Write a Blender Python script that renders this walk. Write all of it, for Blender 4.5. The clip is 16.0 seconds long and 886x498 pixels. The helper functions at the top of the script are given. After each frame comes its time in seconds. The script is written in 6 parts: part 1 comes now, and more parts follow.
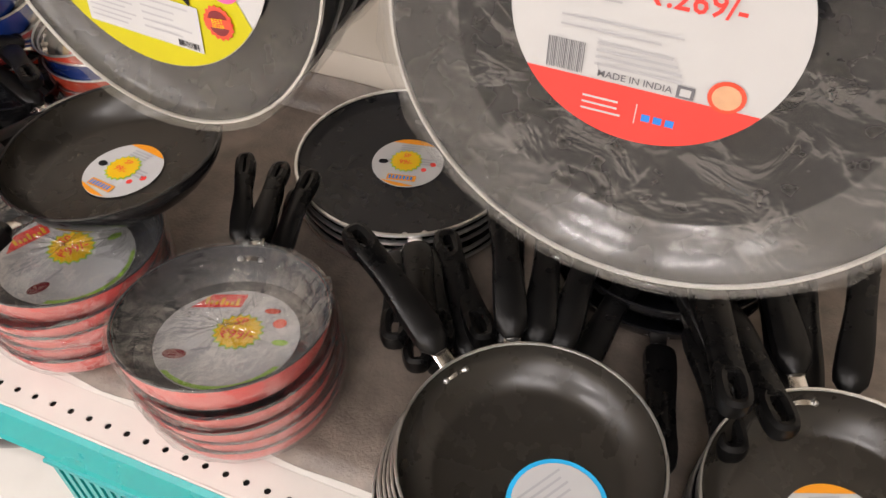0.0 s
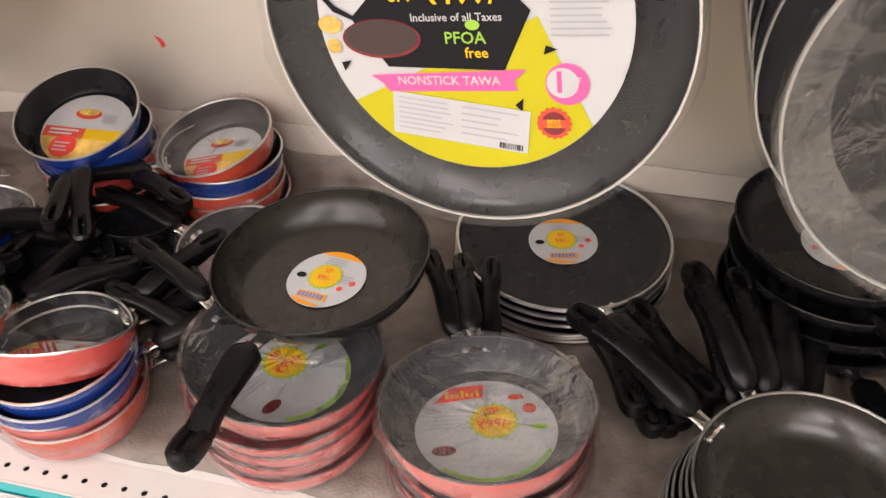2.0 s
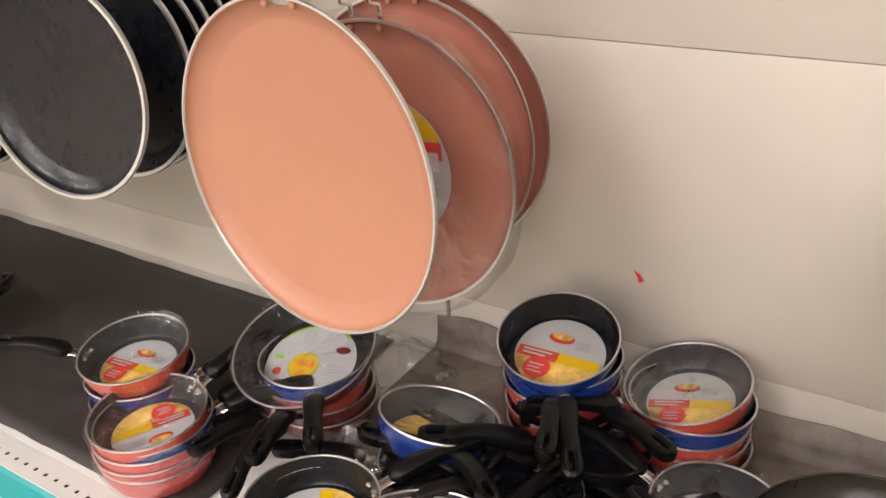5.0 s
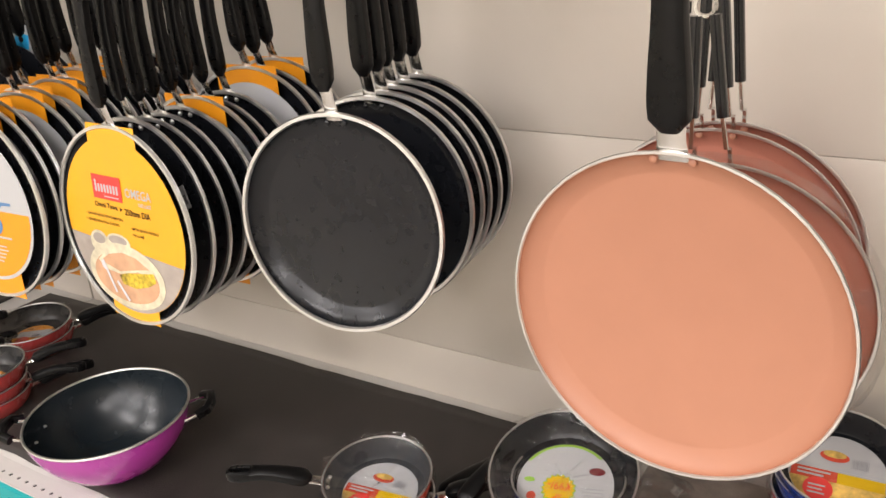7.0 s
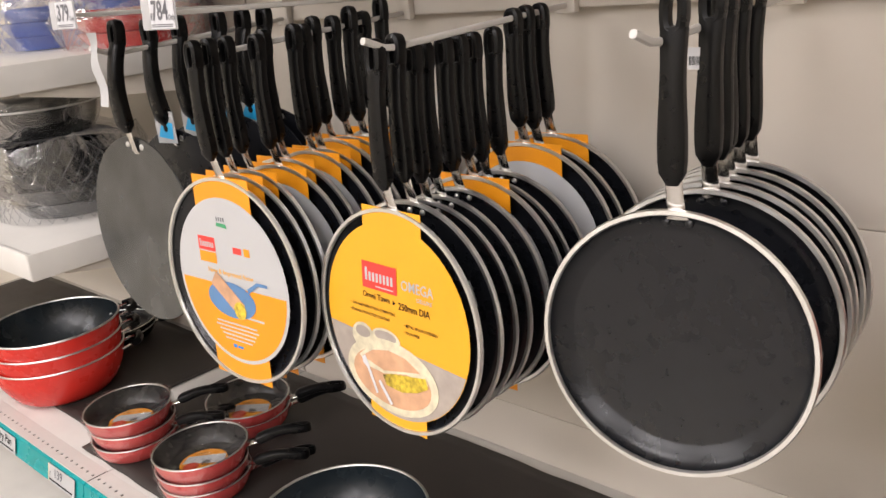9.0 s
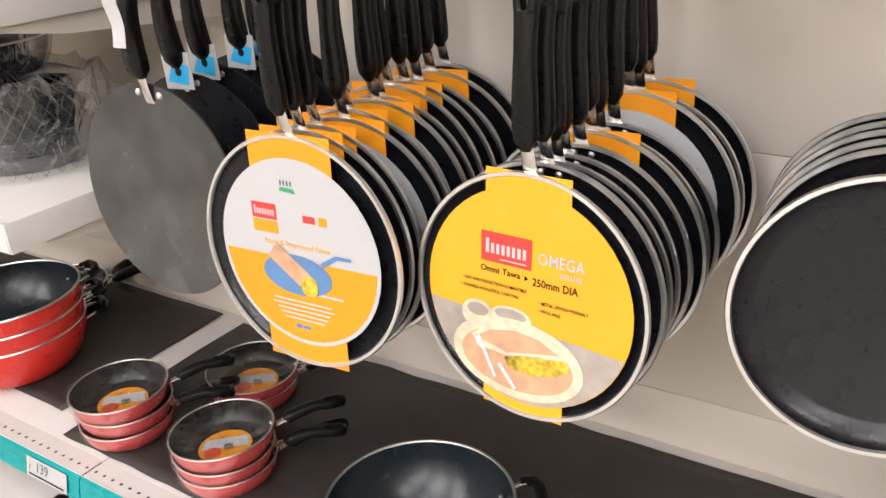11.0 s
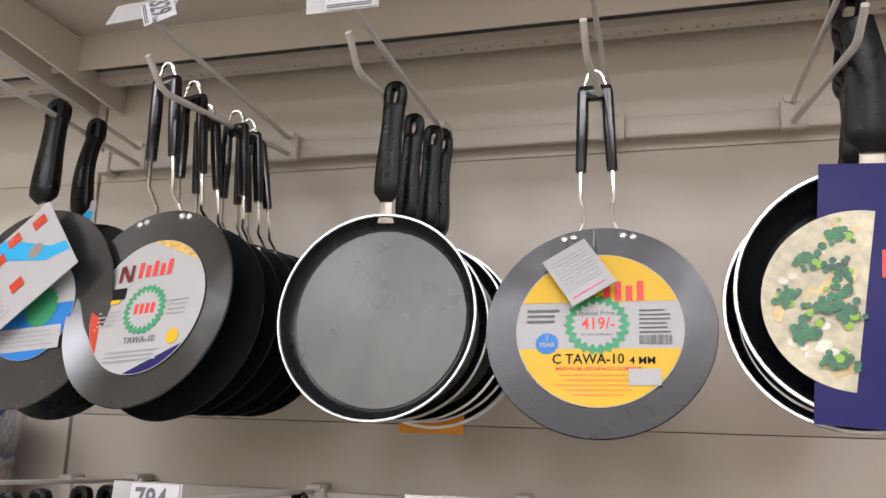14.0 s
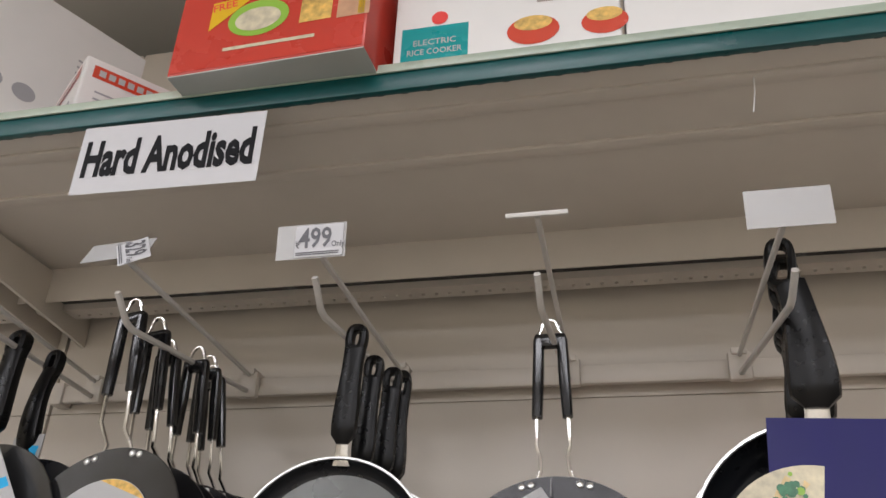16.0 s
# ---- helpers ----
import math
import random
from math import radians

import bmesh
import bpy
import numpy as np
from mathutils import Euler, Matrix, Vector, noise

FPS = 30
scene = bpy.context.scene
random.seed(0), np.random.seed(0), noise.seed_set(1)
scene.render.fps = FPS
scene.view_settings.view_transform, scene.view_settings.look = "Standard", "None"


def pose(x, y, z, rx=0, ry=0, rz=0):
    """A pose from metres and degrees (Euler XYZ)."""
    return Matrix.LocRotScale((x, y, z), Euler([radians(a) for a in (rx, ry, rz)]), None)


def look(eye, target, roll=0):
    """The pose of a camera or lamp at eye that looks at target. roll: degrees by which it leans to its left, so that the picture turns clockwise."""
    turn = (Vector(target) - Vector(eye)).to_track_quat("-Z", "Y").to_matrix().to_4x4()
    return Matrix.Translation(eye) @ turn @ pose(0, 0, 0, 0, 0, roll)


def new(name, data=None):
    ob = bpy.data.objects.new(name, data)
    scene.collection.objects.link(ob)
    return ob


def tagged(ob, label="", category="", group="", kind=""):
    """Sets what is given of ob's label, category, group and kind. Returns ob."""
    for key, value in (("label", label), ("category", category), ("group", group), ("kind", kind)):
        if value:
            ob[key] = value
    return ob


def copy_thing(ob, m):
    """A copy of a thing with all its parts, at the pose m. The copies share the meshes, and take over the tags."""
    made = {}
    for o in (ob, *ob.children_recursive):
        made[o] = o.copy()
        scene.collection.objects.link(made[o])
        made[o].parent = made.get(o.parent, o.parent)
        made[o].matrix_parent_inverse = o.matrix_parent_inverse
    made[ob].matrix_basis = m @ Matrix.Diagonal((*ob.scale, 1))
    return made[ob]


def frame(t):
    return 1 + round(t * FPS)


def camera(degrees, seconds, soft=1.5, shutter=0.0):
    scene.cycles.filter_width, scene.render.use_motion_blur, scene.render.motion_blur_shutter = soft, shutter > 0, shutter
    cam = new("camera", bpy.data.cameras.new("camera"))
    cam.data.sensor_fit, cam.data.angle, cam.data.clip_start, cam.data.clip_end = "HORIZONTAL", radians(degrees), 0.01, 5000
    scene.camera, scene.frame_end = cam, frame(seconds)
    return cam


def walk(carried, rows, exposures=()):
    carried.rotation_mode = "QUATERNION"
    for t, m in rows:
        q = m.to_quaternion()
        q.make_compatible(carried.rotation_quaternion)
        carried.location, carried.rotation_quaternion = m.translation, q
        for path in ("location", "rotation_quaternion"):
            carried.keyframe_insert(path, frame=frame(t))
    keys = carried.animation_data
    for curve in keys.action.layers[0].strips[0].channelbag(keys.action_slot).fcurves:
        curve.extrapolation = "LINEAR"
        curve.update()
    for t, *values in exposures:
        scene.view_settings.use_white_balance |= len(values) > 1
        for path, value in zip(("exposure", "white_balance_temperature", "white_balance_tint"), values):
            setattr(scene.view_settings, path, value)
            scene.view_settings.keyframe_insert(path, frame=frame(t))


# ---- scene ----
cam = camera(55.4, 16.0)
PATH = [
    (0, (0.159, 0.19, 1.48), (-0.387, 1.447, 0.022), -1.0),
    (0.5, (0.072, 0.175, 1.488), (-0.455, 1.481, 0.067), -1.6),
    (1, (-0.029, 0.123, 1.498), (-0.513, 1.479, 0.11), -4.5),
    (1.5, (-0.079, 0.095, 1.491), (-0.481, 1.484, 0.109), -3.0),
    (2, (-0.115, 0.08, 1.506), (-0.483, 1.533, 0.182), -1.5),
    (2.5, (-0.144, 0.065, 1.508), (-0.575, 1.57, 0.264), 0.2),
    (3, (-0.172, 0.052, 1.514), (-0.661, 1.65, 0.415), 0.2),
    (3.5, (-0.201, 0.042, 1.52), (-0.811, 1.675, 0.54), 0.5),
    (3.8, (-0.231, 0.043, 1.518), (-0.953, 1.656, 0.581), 0.9),
    (4, (-0.253, 0.042, 1.511), (-1.074, 1.618, 0.593), -0.6),
    (4.2, (-0.279, 0.039, 1.509), (-1.191, 1.582, 0.619), -1.6),
    (6.3, (-0.582, 0.034, 1.616), (-1.601, 1.442, 0.627), -5.2),
    (6.5, (-0.618, -0.015, 1.621), (-1.631, 1.449, 0.709), -5.4),
    (7, (-0.682, -0.101, 1.631), (-1.691, 1.432, 0.836), -4.9),
    (7.5, (-0.727, -0.142, 1.643), (-1.809, 1.404, 0.979), -3.9),
    (8, (-0.782, -0.146, 1.642), (-1.95, 1.344, 0.998), -3.7),
    (8.5, (-0.853, -0.114, 1.635), (-2.067, 1.343, 1.001), -4.4),
    (9, (-0.931, -0.07, 1.639), (-2.237, 1.303, 1.0), -5.6),
    (9.2, (-0.96, -0.053, 1.636), (-2.274, 1.29, 0.949), -5.9),
    (11.3, (-1.282, -0.175, 1.664), (-2.22, 1.382, 0.829), -4.0),
    (11.5, (-1.313, -0.208, 1.651), (-2.19, 1.473, 1.012), -2.1),
    (11.6, (-1.322, -0.223, 1.626), (-2.174, 1.508, 1.101), -1.0),
    (12, (-1.361, -0.232, 1.673), (-2.138, 1.585, 1.367), -0.2),
    (12.5, (-1.38, -0.24, 1.68), (-2.122, 1.615, 1.597), 1.4),
    (13, (-1.382, -0.245, 1.685), (-2.067, 1.63, 1.808), 2.2),
    (13.2, (-1.378, -0.247, 1.685), (-2.016, 1.63, 1.949), 2.4),
    (13.5, (-1.374, -0.25, 1.694), (-1.981, 1.626, 2.027), 2.1),
    (14, (-1.368, -0.255, 1.697), (-1.929, 1.621, 2.104), 1.8),
    (14.5, (-1.362, -0.259, 1.696), (-1.897, 1.593, 2.23), 1.7),
    (15, (-1.361, -0.269, 1.7), (-1.857, 1.545, 2.381), 1.8),
    (15.5, (-1.358, -0.273, 1.7), (-1.828, 1.493, 2.512), 2.1),
    (16, (-1.359, -0.275, 1.699), (-1.805, 1.438, 2.63), 2.7),
]
EXPOSURES = [(0, 0.13, 6600, 13), (1.2, 0.20, 6600, 16), (2.5, 0.08, 6600, 14), (4.2, -0.03, 6550, 13), (6.5, 0.12, 6500, 10), (7.5, -0.08, 6450, 13), (9, -0.08, 6400, 13), (11.5, 0.15, 6250, 12), (12.5, -0.17, 6150, 11), (14, -0.39, 6050, 12), (15, -0.50, 6000, 11), (16, -0.77, 6050, 11)]
walk(cam, [(t, look(eye, target, roll)) for t, eye, target, roll in PATH], EXPOSURES)

# ---- light ----
world = bpy.data.worlds.new("store_air")
scene.world = world
world.use_nodes = True
world.node_tree.nodes["Background"].inputs[0].default_value = (1.0, 0.97, 0.95, 1)
world.node_tree.nodes["Background"].inputs[1].default_value = 0.045
LAMP_W = 30.0
LAMPS = [(x, y) for x in (-3.4, -1.4, 0.6) for y in (-0.9, -2.3, -3.9)]
for lx, ly in LAMPS:
    lamp = bpy.data.lights.new("ceiling_lamp_light", "AREA")
    lamp.shape, lamp.size, lamp.size_y = "RECTANGLE", 1.2, 0.4
    lamp.energy, lamp.color = LAMP_W * {-0.9: 0.65, -2.3: 1.15, -3.9: 1.7}[ly], (1.0, 0.953, 0.955)
    new("ceiling_lamp_light", lamp).matrix_world = pose(lx, ly, 3.06)


# ---- materials ----
def mat(name, col, rough=0.5, metal=0.0, vary=0.08, scale=30.0, bump=0.0, bscale=None, rvary=0.1, coat=0.0, per_object=0.0, spec=0.5, aniso=0.0):
    m = bpy.data.materials.new(name)
    m.use_nodes = True
    nt = m.node_tree
    N, L = nt.nodes, nt.links
    b = N["Principled BSDF"]
    b.inputs["Metallic"].default_value = metal
    b.inputs["Coat Weight"].default_value = coat
    b.inputs["Specular IOR Level"].default_value = spec
    if aniso:
        tg = N.new("ShaderNodeTangent")
        tg.direction_type, tg.axis = "RADIAL", "Z"
        b.inputs["Anisotropic"].default_value = aniso
        b.inputs["Anisotropic Rotation"].default_value = 0.25
        L.new(tg.outputs[0], b.inputs["Tangent"])
    tc = N.new("ShaderNodeTexCoord")
    n1 = N.new("ShaderNodeTexNoise")
    n1.inputs["Scale"].default_value = scale
    n1.inputs["Detail"].default_value = 6
    L.new(tc.outputs["Object"], n1.inputs["Vector"])
    n2 = N.new("ShaderNodeTexNoise")
    n2.inputs["Scale"].default_value = scale * 0.15
    n2.inputs["Detail"].default_value = 3
    L.new(tc.outputs["Object"], n2.inputs["Vector"])
    add = N.new("ShaderNodeMath")
    add.operation = "ADD"
    L.new(n1.outputs["Fac"], add.inputs[0])
    L.new(n2.outputs["Fac"], add.inputs[1])
    last = add.outputs[0]
    if per_object:
        oi = N.new("ShaderNodeObjectInfo")
        ma = N.new("ShaderNodeMath")
        ma.operation = "MULTIPLY_ADD"
        L.new(oi.outputs["Random"], ma.inputs[0])
        ma.inputs[1].default_value = per_object
        L.new(last, ma.inputs[2])
        last = ma.outputs[0]
    r = N.new("ShaderNodeMapRange")
    r.inputs[1].default_value, r.inputs[2].default_value = 0.6, 1.4
    r.inputs[3].default_value, r.inputs[4].default_value = 1 - vary, 1 + vary
    L.new(last, r.inputs[0])
    mx = N.new("ShaderNodeMix")
    mx.data_type, mx.blend_type = "RGBA", "MULTIPLY"
    mx.inputs["Factor"].default_value = 1
    mx.inputs["A"].default_value = (*col, 1)
    L.new(r.outputs[0], mx.inputs["B"])
    L.new(mx.outputs["Result"], b.inputs["Base Color"])
    rr = N.new("ShaderNodeMapRange")
    rr.inputs[1].default_value, rr.inputs[2].default_value = 0.6, 1.4
    rr.inputs[3].default_value, rr.inputs[4].default_value = max(0.03, rough - rvary), min(1, rough + rvary)
    L.new(add.outputs[0], rr.inputs[0])
    L.new(rr.outputs[0], b.inputs["Roughness"])
    if bump:
        n3 = N.new("ShaderNodeTexNoise")
        n3.inputs["Scale"].default_value = bscale or scale * 4
        n3.inputs["Detail"].default_value = 4
        L.new(tc.outputs["Object"], n3.inputs["Vector"])
        bp = N.new("ShaderNodeBump")
        bp.inputs["Strength"].default_value = bump
        bp.inputs["Distance"].default_value = 0.002
        L.new(n3.outputs["Fac"], bp.inputs["Height"])
        L.new(bp.outputs["Normal"], b.inputs["Normal"])
    return m


def film_mat(name, gloss=0.35, rough=0.12, bscale=90.0, bump=1.0, tint=(0.97, 0.97, 0.97), haze=0.0, dist=0.004, detail=5, warp=1.5):
    """Thin clear plastic: see-through with crinkled gloss."""
    m = bpy.data.materials.new(name)
    m.use_nodes = True
    nt = m.node_tree
    N, L = nt.nodes, nt.links
    N.remove(N["Principled BSDF"])
    out = N["Material Output"]
    tr, gl, mix = N.new("ShaderNodeBsdfTransparent"), N.new("ShaderNodeBsdfGlossy"), N.new("ShaderNodeMixShader")
    tr.inputs[0].default_value = (*tint, 1)
    gl.inputs["Roughness"].default_value = rough
    tc, nz, bp = N.new("ShaderNodeTexCoord"), N.new("ShaderNodeTexNoise"), N.new("ShaderNodeBump")
    nz.inputs["Scale"].default_value, nz.inputs["Detail"].default_value = bscale, detail
    nz.inputs["Distortion"].default_value = warp
    bp.inputs["Strength"].default_value, bp.inputs["Distance"].default_value = bump, dist
    L.new(tc.outputs["Object"], nz.inputs["Vector"])
    L.new(nz.outputs["Fac"], bp.inputs["Height"])
    L.new(bp.outputs["Normal"], gl.inputs["Normal"])
    lw, mr = N.new("ShaderNodeLayerWeight"), N.new("ShaderNodeMapRange")
    lw.inputs[0].default_value = 0.35
    mr.inputs[3].default_value, mr.inputs[4].default_value = gloss * 0.35, min(1.0, gloss * 1.9)
    L.new(bp.outputs["Normal"], lw.inputs["Normal"])
    L.new(lw.outputs["Fresnel"], mr.inputs[0])
    L.new(mr.outputs[0], mix.inputs[0])
    last = tr.outputs[0]
    if haze:
        df, m2 = N.new("ShaderNodeBsdfDiffuse"), N.new("ShaderNodeMixShader")
        df.inputs[0].default_value = (0.8, 0.8, 0.8, 1)
        m2.inputs[0].default_value = haze
        L.new(tr.outputs[0], m2.inputs[1])
        L.new(df.outputs[0], m2.inputs[2])
        last = m2.outputs[0]
    L.new(last, mix.inputs[1])
    L.new(gl.outputs[0], mix.inputs[2])
    L.new(mix.outputs[0], out.inputs[0])
    return m


PANEL = mat("cream_powder_coat", (0.61, 0.557, 0.482), 0.42, vary=0.04, scale=9, bump=0.05, bscale=300)
CREAM = mat("cream_steel", (0.64, 0.59, 0.52), 0.4, vary=0.05, scale=14, bump=0.05, bscale=300)
WHITE_STEEL = mat("white_steel", (0.62, 0.60, 0.565), 0.4, vary=0.06, scale=20)
# near-black that stands in for the shade inside seams, slots and holes
GAP_SHADE = mat("gap_shade", (0.03, 0.028, 0.025), 0.8)
TEAL = mat("teal_plastic", (0.0, 0.30, 0.31), 0.3, vary=0.08, scale=12)
TEAL_DARK = mat("teal_edge_trim", (0.0, 0.075, 0.078), 0.35, vary=0.1, scale=12)
MAT = mat("charcoal_matting", (0.034, 0.029, 0.026), 0.5, vary=0.4, scale=26, bump=0.35, bscale=420, spec=0.35)
MAT_STREAKY = mat("streaky_brown_matting", (0.20, 0.165, 0.138), 0.5, vary=0.55, scale=34, bump=0.5, bscale=300, rvary=0.2)
BLACK_COAT = mat("black_nonstick", (0.0080, 0.0088, 0.0112), 0.29, vary=0.2, scale=60, bump=0.012, bscale=900, spec=0.42)
GREY_COAT = mat("grey_nonstick", (0.040, 0.042, 0.046), 0.32, vary=0.15, scale=50, bump=0.015, bscale=900, spec=0.4)
BROWN_COAT = mat("dark_warm_nonstick", (0.021, 0.0185, 0.015), 0.28, vary=0.15, scale=50, bump=0.015, bscale=900, spec=0.45)
SPRAY_GREY = mat("bright_grey_coating", (0.125, 0.128, 0.122), 0.3, metal=0.6, vary=0.35, scale=12, bump=0.08, bscale=700, aniso=0.6)
IRON = mat("grey_anodised", (0.027, 0.0265, 0.027), 0.21, metal=0.6, vary=0.12, scale=25, bump=0.04, bscale=500, aniso=0.85)
IRON_PALE = mat("pale_grey_anodised", (0.14, 0.142, 0.145), 0.19, metal=0.88, vary=0.12, scale=25, bump=0.04, bscale=500, aniso=0.9)
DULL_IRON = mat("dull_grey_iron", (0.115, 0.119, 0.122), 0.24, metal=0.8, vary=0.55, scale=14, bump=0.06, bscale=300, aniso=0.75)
ALU = mat("bare_aluminium_rim", (0.80, 0.80, 0.79), 0.36, metal=1.0, vary=0.1, scale=40, bump=0.08, bscale=600)
STEEL = mat("polished_steel", (0.72, 0.70, 0.67), 0.2, metal=1.0, vary=0.08, scale=40)
BAKELITE = mat("black_bakelite", (0.0038, 0.0037, 0.0038), 0.32, vary=0.25, scale=80, bump=0.06, bscale=700, spec=0.23)
KADAI_COAT = mat("glossy_black_coating", (0.010, 0.015, 0.019), 0.27, vary=0.05, scale=40, rvary=0.01)
BLACK_GLOSS = mat("black_gloss_enamel", (0.01, 0.01, 0.011), 0.15, vary=0.2, scale=30)
PEACH = mat("salmon_ceramic_coating", (0.45, 0.205, 0.125), 0.42, vary=0.05, scale=20, bump=0.05, bscale=700)
PEACH_DARK = mat("salmon_enamel", (0.50, 0.20, 0.14), 0.35, vary=0.06, scale=20)
RED = mat("red_enamel", (0.62, 0.03, 0.02), 0.26, vary=0.1, scale=20, coat=0.0)
ROSE = mat("rose_red_enamel", (0.60, 0.075, 0.07), 0.28, vary=0.14, scale=25, coat=0.2)
ORANGE_RED = mat("orange_red_enamel", (0.62, 0.065, 0.03), 0.25, vary=0.12, scale=25, coat=0.3)
MAROON = mat("maroon_enamel", (0.17, 0.014, 0.02), 0.25, vary=0.15, scale=25, coat=0.3)
BLUE = mat("royal_blue_enamel", (0.008, 0.035, 0.22), 0.2, vary=0.12, scale=20, coat=0.4)
PURPLE = mat("magenta_purple_enamel", (0.42, 0.045, 0.33), 0.22, vary=0.08, scale=20, coat=0.4)
PAPER = mat("white_paper", (0.475, 0.475, 0.478), 0.5, vary=0.03, scale=30)
PAPER_GREY = mat("grey_paper", (0.6, 0.6, 0.62), 0.5, vary=0.04, scale=30)
YELLOW = mat("yellow_print", (0.74, 0.46, 0.0), 0.42, vary=0.04, scale=30)
OLIVE = mat("olive_yellow_print", (0.46, 0.42, 0.0), 0.4, vary=0.04, scale=30)
AMBER = mat("amber_card", (0.80, 0.30, 0.008), 0.42, vary=0.04, scale=30)
GOLD = mat("golden_yellow_card", (0.80, 0.38, 0.015), 0.42, vary=0.04, scale=30)
PRINT_RED = mat("red_print", (0.78, 0.05, 0.04), 0.42, vary=0.04, scale=30)
PRINT_PINK = mat("pink_print", (0.85, 0.10, 0.30), 0.42, vary=0.04, scale=30)
PRINT_GREEN = mat("green_print", (0.05, 0.32, 0.14), 0.42, vary=0.06, scale=30)
LIME = mat("lime_print", (0.28, 0.5, 0.05), 0.42, vary=0.06, scale=30)
PRINT_BLUE = mat("blue_print", (0.02, 0.20, 0.62), 0.42, vary=0.06, scale=30)
SKY_BLUE = mat("sky_blue_print", (0.02, 0.42, 0.80), 0.42, vary=0.06, scale=30)
INDIGO = mat("indigo_card", (0.016, 0.014, 0.115), 0.42, vary=0.05, scale=30, spec=0.2)
INK = mat("black_ink", (0.012, 0.012, 0.014), 0.55, spec=0.12)
INK_GREY = mat("grey_ink", (0.13, 0.13, 0.145), 0.5)
INK_SOFT = mat("pale_grey_ink", (0.37, 0.37, 0.39), 0.5)
CREPE = mat("crepe_photo_print", (0.56, 0.32, 0.185), 0.42, vary=0.3, scale=55)
FILLING = mat("filling_photo_print", (0.50, 0.36, 0.03), 0.42, vary=0.9, scale=160)
FOOD = mat("food_photo_print", (0.66, 0.42, 0.10), 0.42, vary=0.7, scale=110)
PASTA_LIGHT = mat("pale_pasta_print", (0.80, 0.76, 0.64), 0.42, vary=0.3, scale=120)
PASTA_GOLD = mat("golden_pasta_print", (0.72, 0.55, 0.27), 0.42, vary=0.3, scale=120)
BROCCOLI = mat("broccoli_photo_print", (0.05, 0.17, 0.09), 0.42, vary=0.7, scale=160)
PASTA = mat("pasta_photo_print", (0.62, 0.56, 0.40), 0.42, vary=0.35, scale=90)
SLATE_PRINT = mat("slate_photo_print", (0.36, 0.31, 0.27), 0.42, vary=0.3, scale=40)
PAN_BROWN = mat("dark_brown_print", (0.045, 0.028, 0.026), 0.42, vary=0.1, scale=40)
PAN_BLUE = mat("steel_blue_print", (0.10, 0.22, 0.42), 0.42, vary=0.1, scale=40)
BOX_RED = mat("red_carton", (0.55, 0.05, 0.03), 0.3, vary=0.12, scale=12)
BOX_WHITE = mat("white_carton", (0.78, 0.77, 0.75), 0.4, vary=0.04, scale=12)
CLEAR = film_mat("frosted_tag_plastic", 0.10, 0.3, 20, 0.03, (0.93, 0.94, 0.95), 0.38)
EDGE_GREEN = mat("pale_green_edge_strip", (0.40, 0.47, 0.38), 0.3, vary=0.12, scale=20)
BOARD = mat("grey_carton_board", (0.44, 0.46, 0.43), 0.7, vary=0.08, scale=14)
WRAP = film_mat("crinkled_clear_wrap", 0.10, 0.12, 45, 0.7)
TIGHT = film_mat("tight_clear_wrap", 0.07, 0.1, 22, 0.5, haze=0.012)
HEAVY = film_mat("wrinkled_clear_bag", 0.12, 0.09, 26, 1.0, haze=0.006, dist=0.008, detail=4, warp=0.6)
CLOUDY = film_mat("cloudy_clear_wrap", 0.15, 0.1, 38, 1.0, haze=0.018)
STRETCHED = film_mat("stretched_milky_film", 0.12, 0.15, 8, 0.3, haze=0.05)
BAG = film_mat("loose_clear_bag", 0.26, 0.1, 22, 1.0, haze=0.03, dist=0.008, detail=3, warp=1.0)
LOOSE = film_mat("cloudy_loose_bag", 0.22, 0.12, 18, 1.0, haze=0.035, dist=0.012, detail=3, warp=1.0)
NET_BLACK = mat("black_net", (0.02, 0.02, 0.022), 0.6)
NET_BLUE = mat("blue_net", (0.02, 0.08, 0.42), 0.5)
NET_RED = mat("red_net", (0.5, 0.03, 0.03), 0.5)
CEILING_PAINT = mat("ceiling_paint", (0.75, 0.73, 0.68), 0.7, vary=0.04, scale=4)
FLOOR_TILE = mat("floor_tile", (0.36, 0.33, 0.29), 0.3, vary=0.08, scale=6)
STORE_WALL = mat("store_wall_paint", (0.72, 0.68, 0.58), 0.7, vary=0.04, scale=4)
LAMP_GLOW = bpy.data.materials.new("lamp_diffuser")
LAMP_GLOW.use_nodes = True
LAMP_GLOW.node_tree.nodes["Principled BSDF"].inputs["Emission Color"].default_value = (1, 0.94, 0.86, 1)
LAMP_GLOW.node_tree.nodes["Principled BSDF"].inputs["Emission Strength"].default_value = 4


# ---- mesh helpers ----
def link(name, bm, material, parent=None, label="", smooth=True):
    me = bpy.data.meshes.new(name)
    bm.to_mesh(me)
    bm.free()
    if smooth:
        me.shade_smooth()
        me.set_sharp_from_angle(angle=radians(35))
    if material:
        me.materials.append(material)
    ob = new(name, me)
    if parent:
        ob.parent = parent
    if label:
        ob["label"] = label
    return ob


def part(name, bm, material, parent, label="", smooth=True):
    return link(name, bm, material, parent, label, smooth)


def empty(name, label, category, group="", kind=""):
    return tagged(new(name), label, category, group, kind)


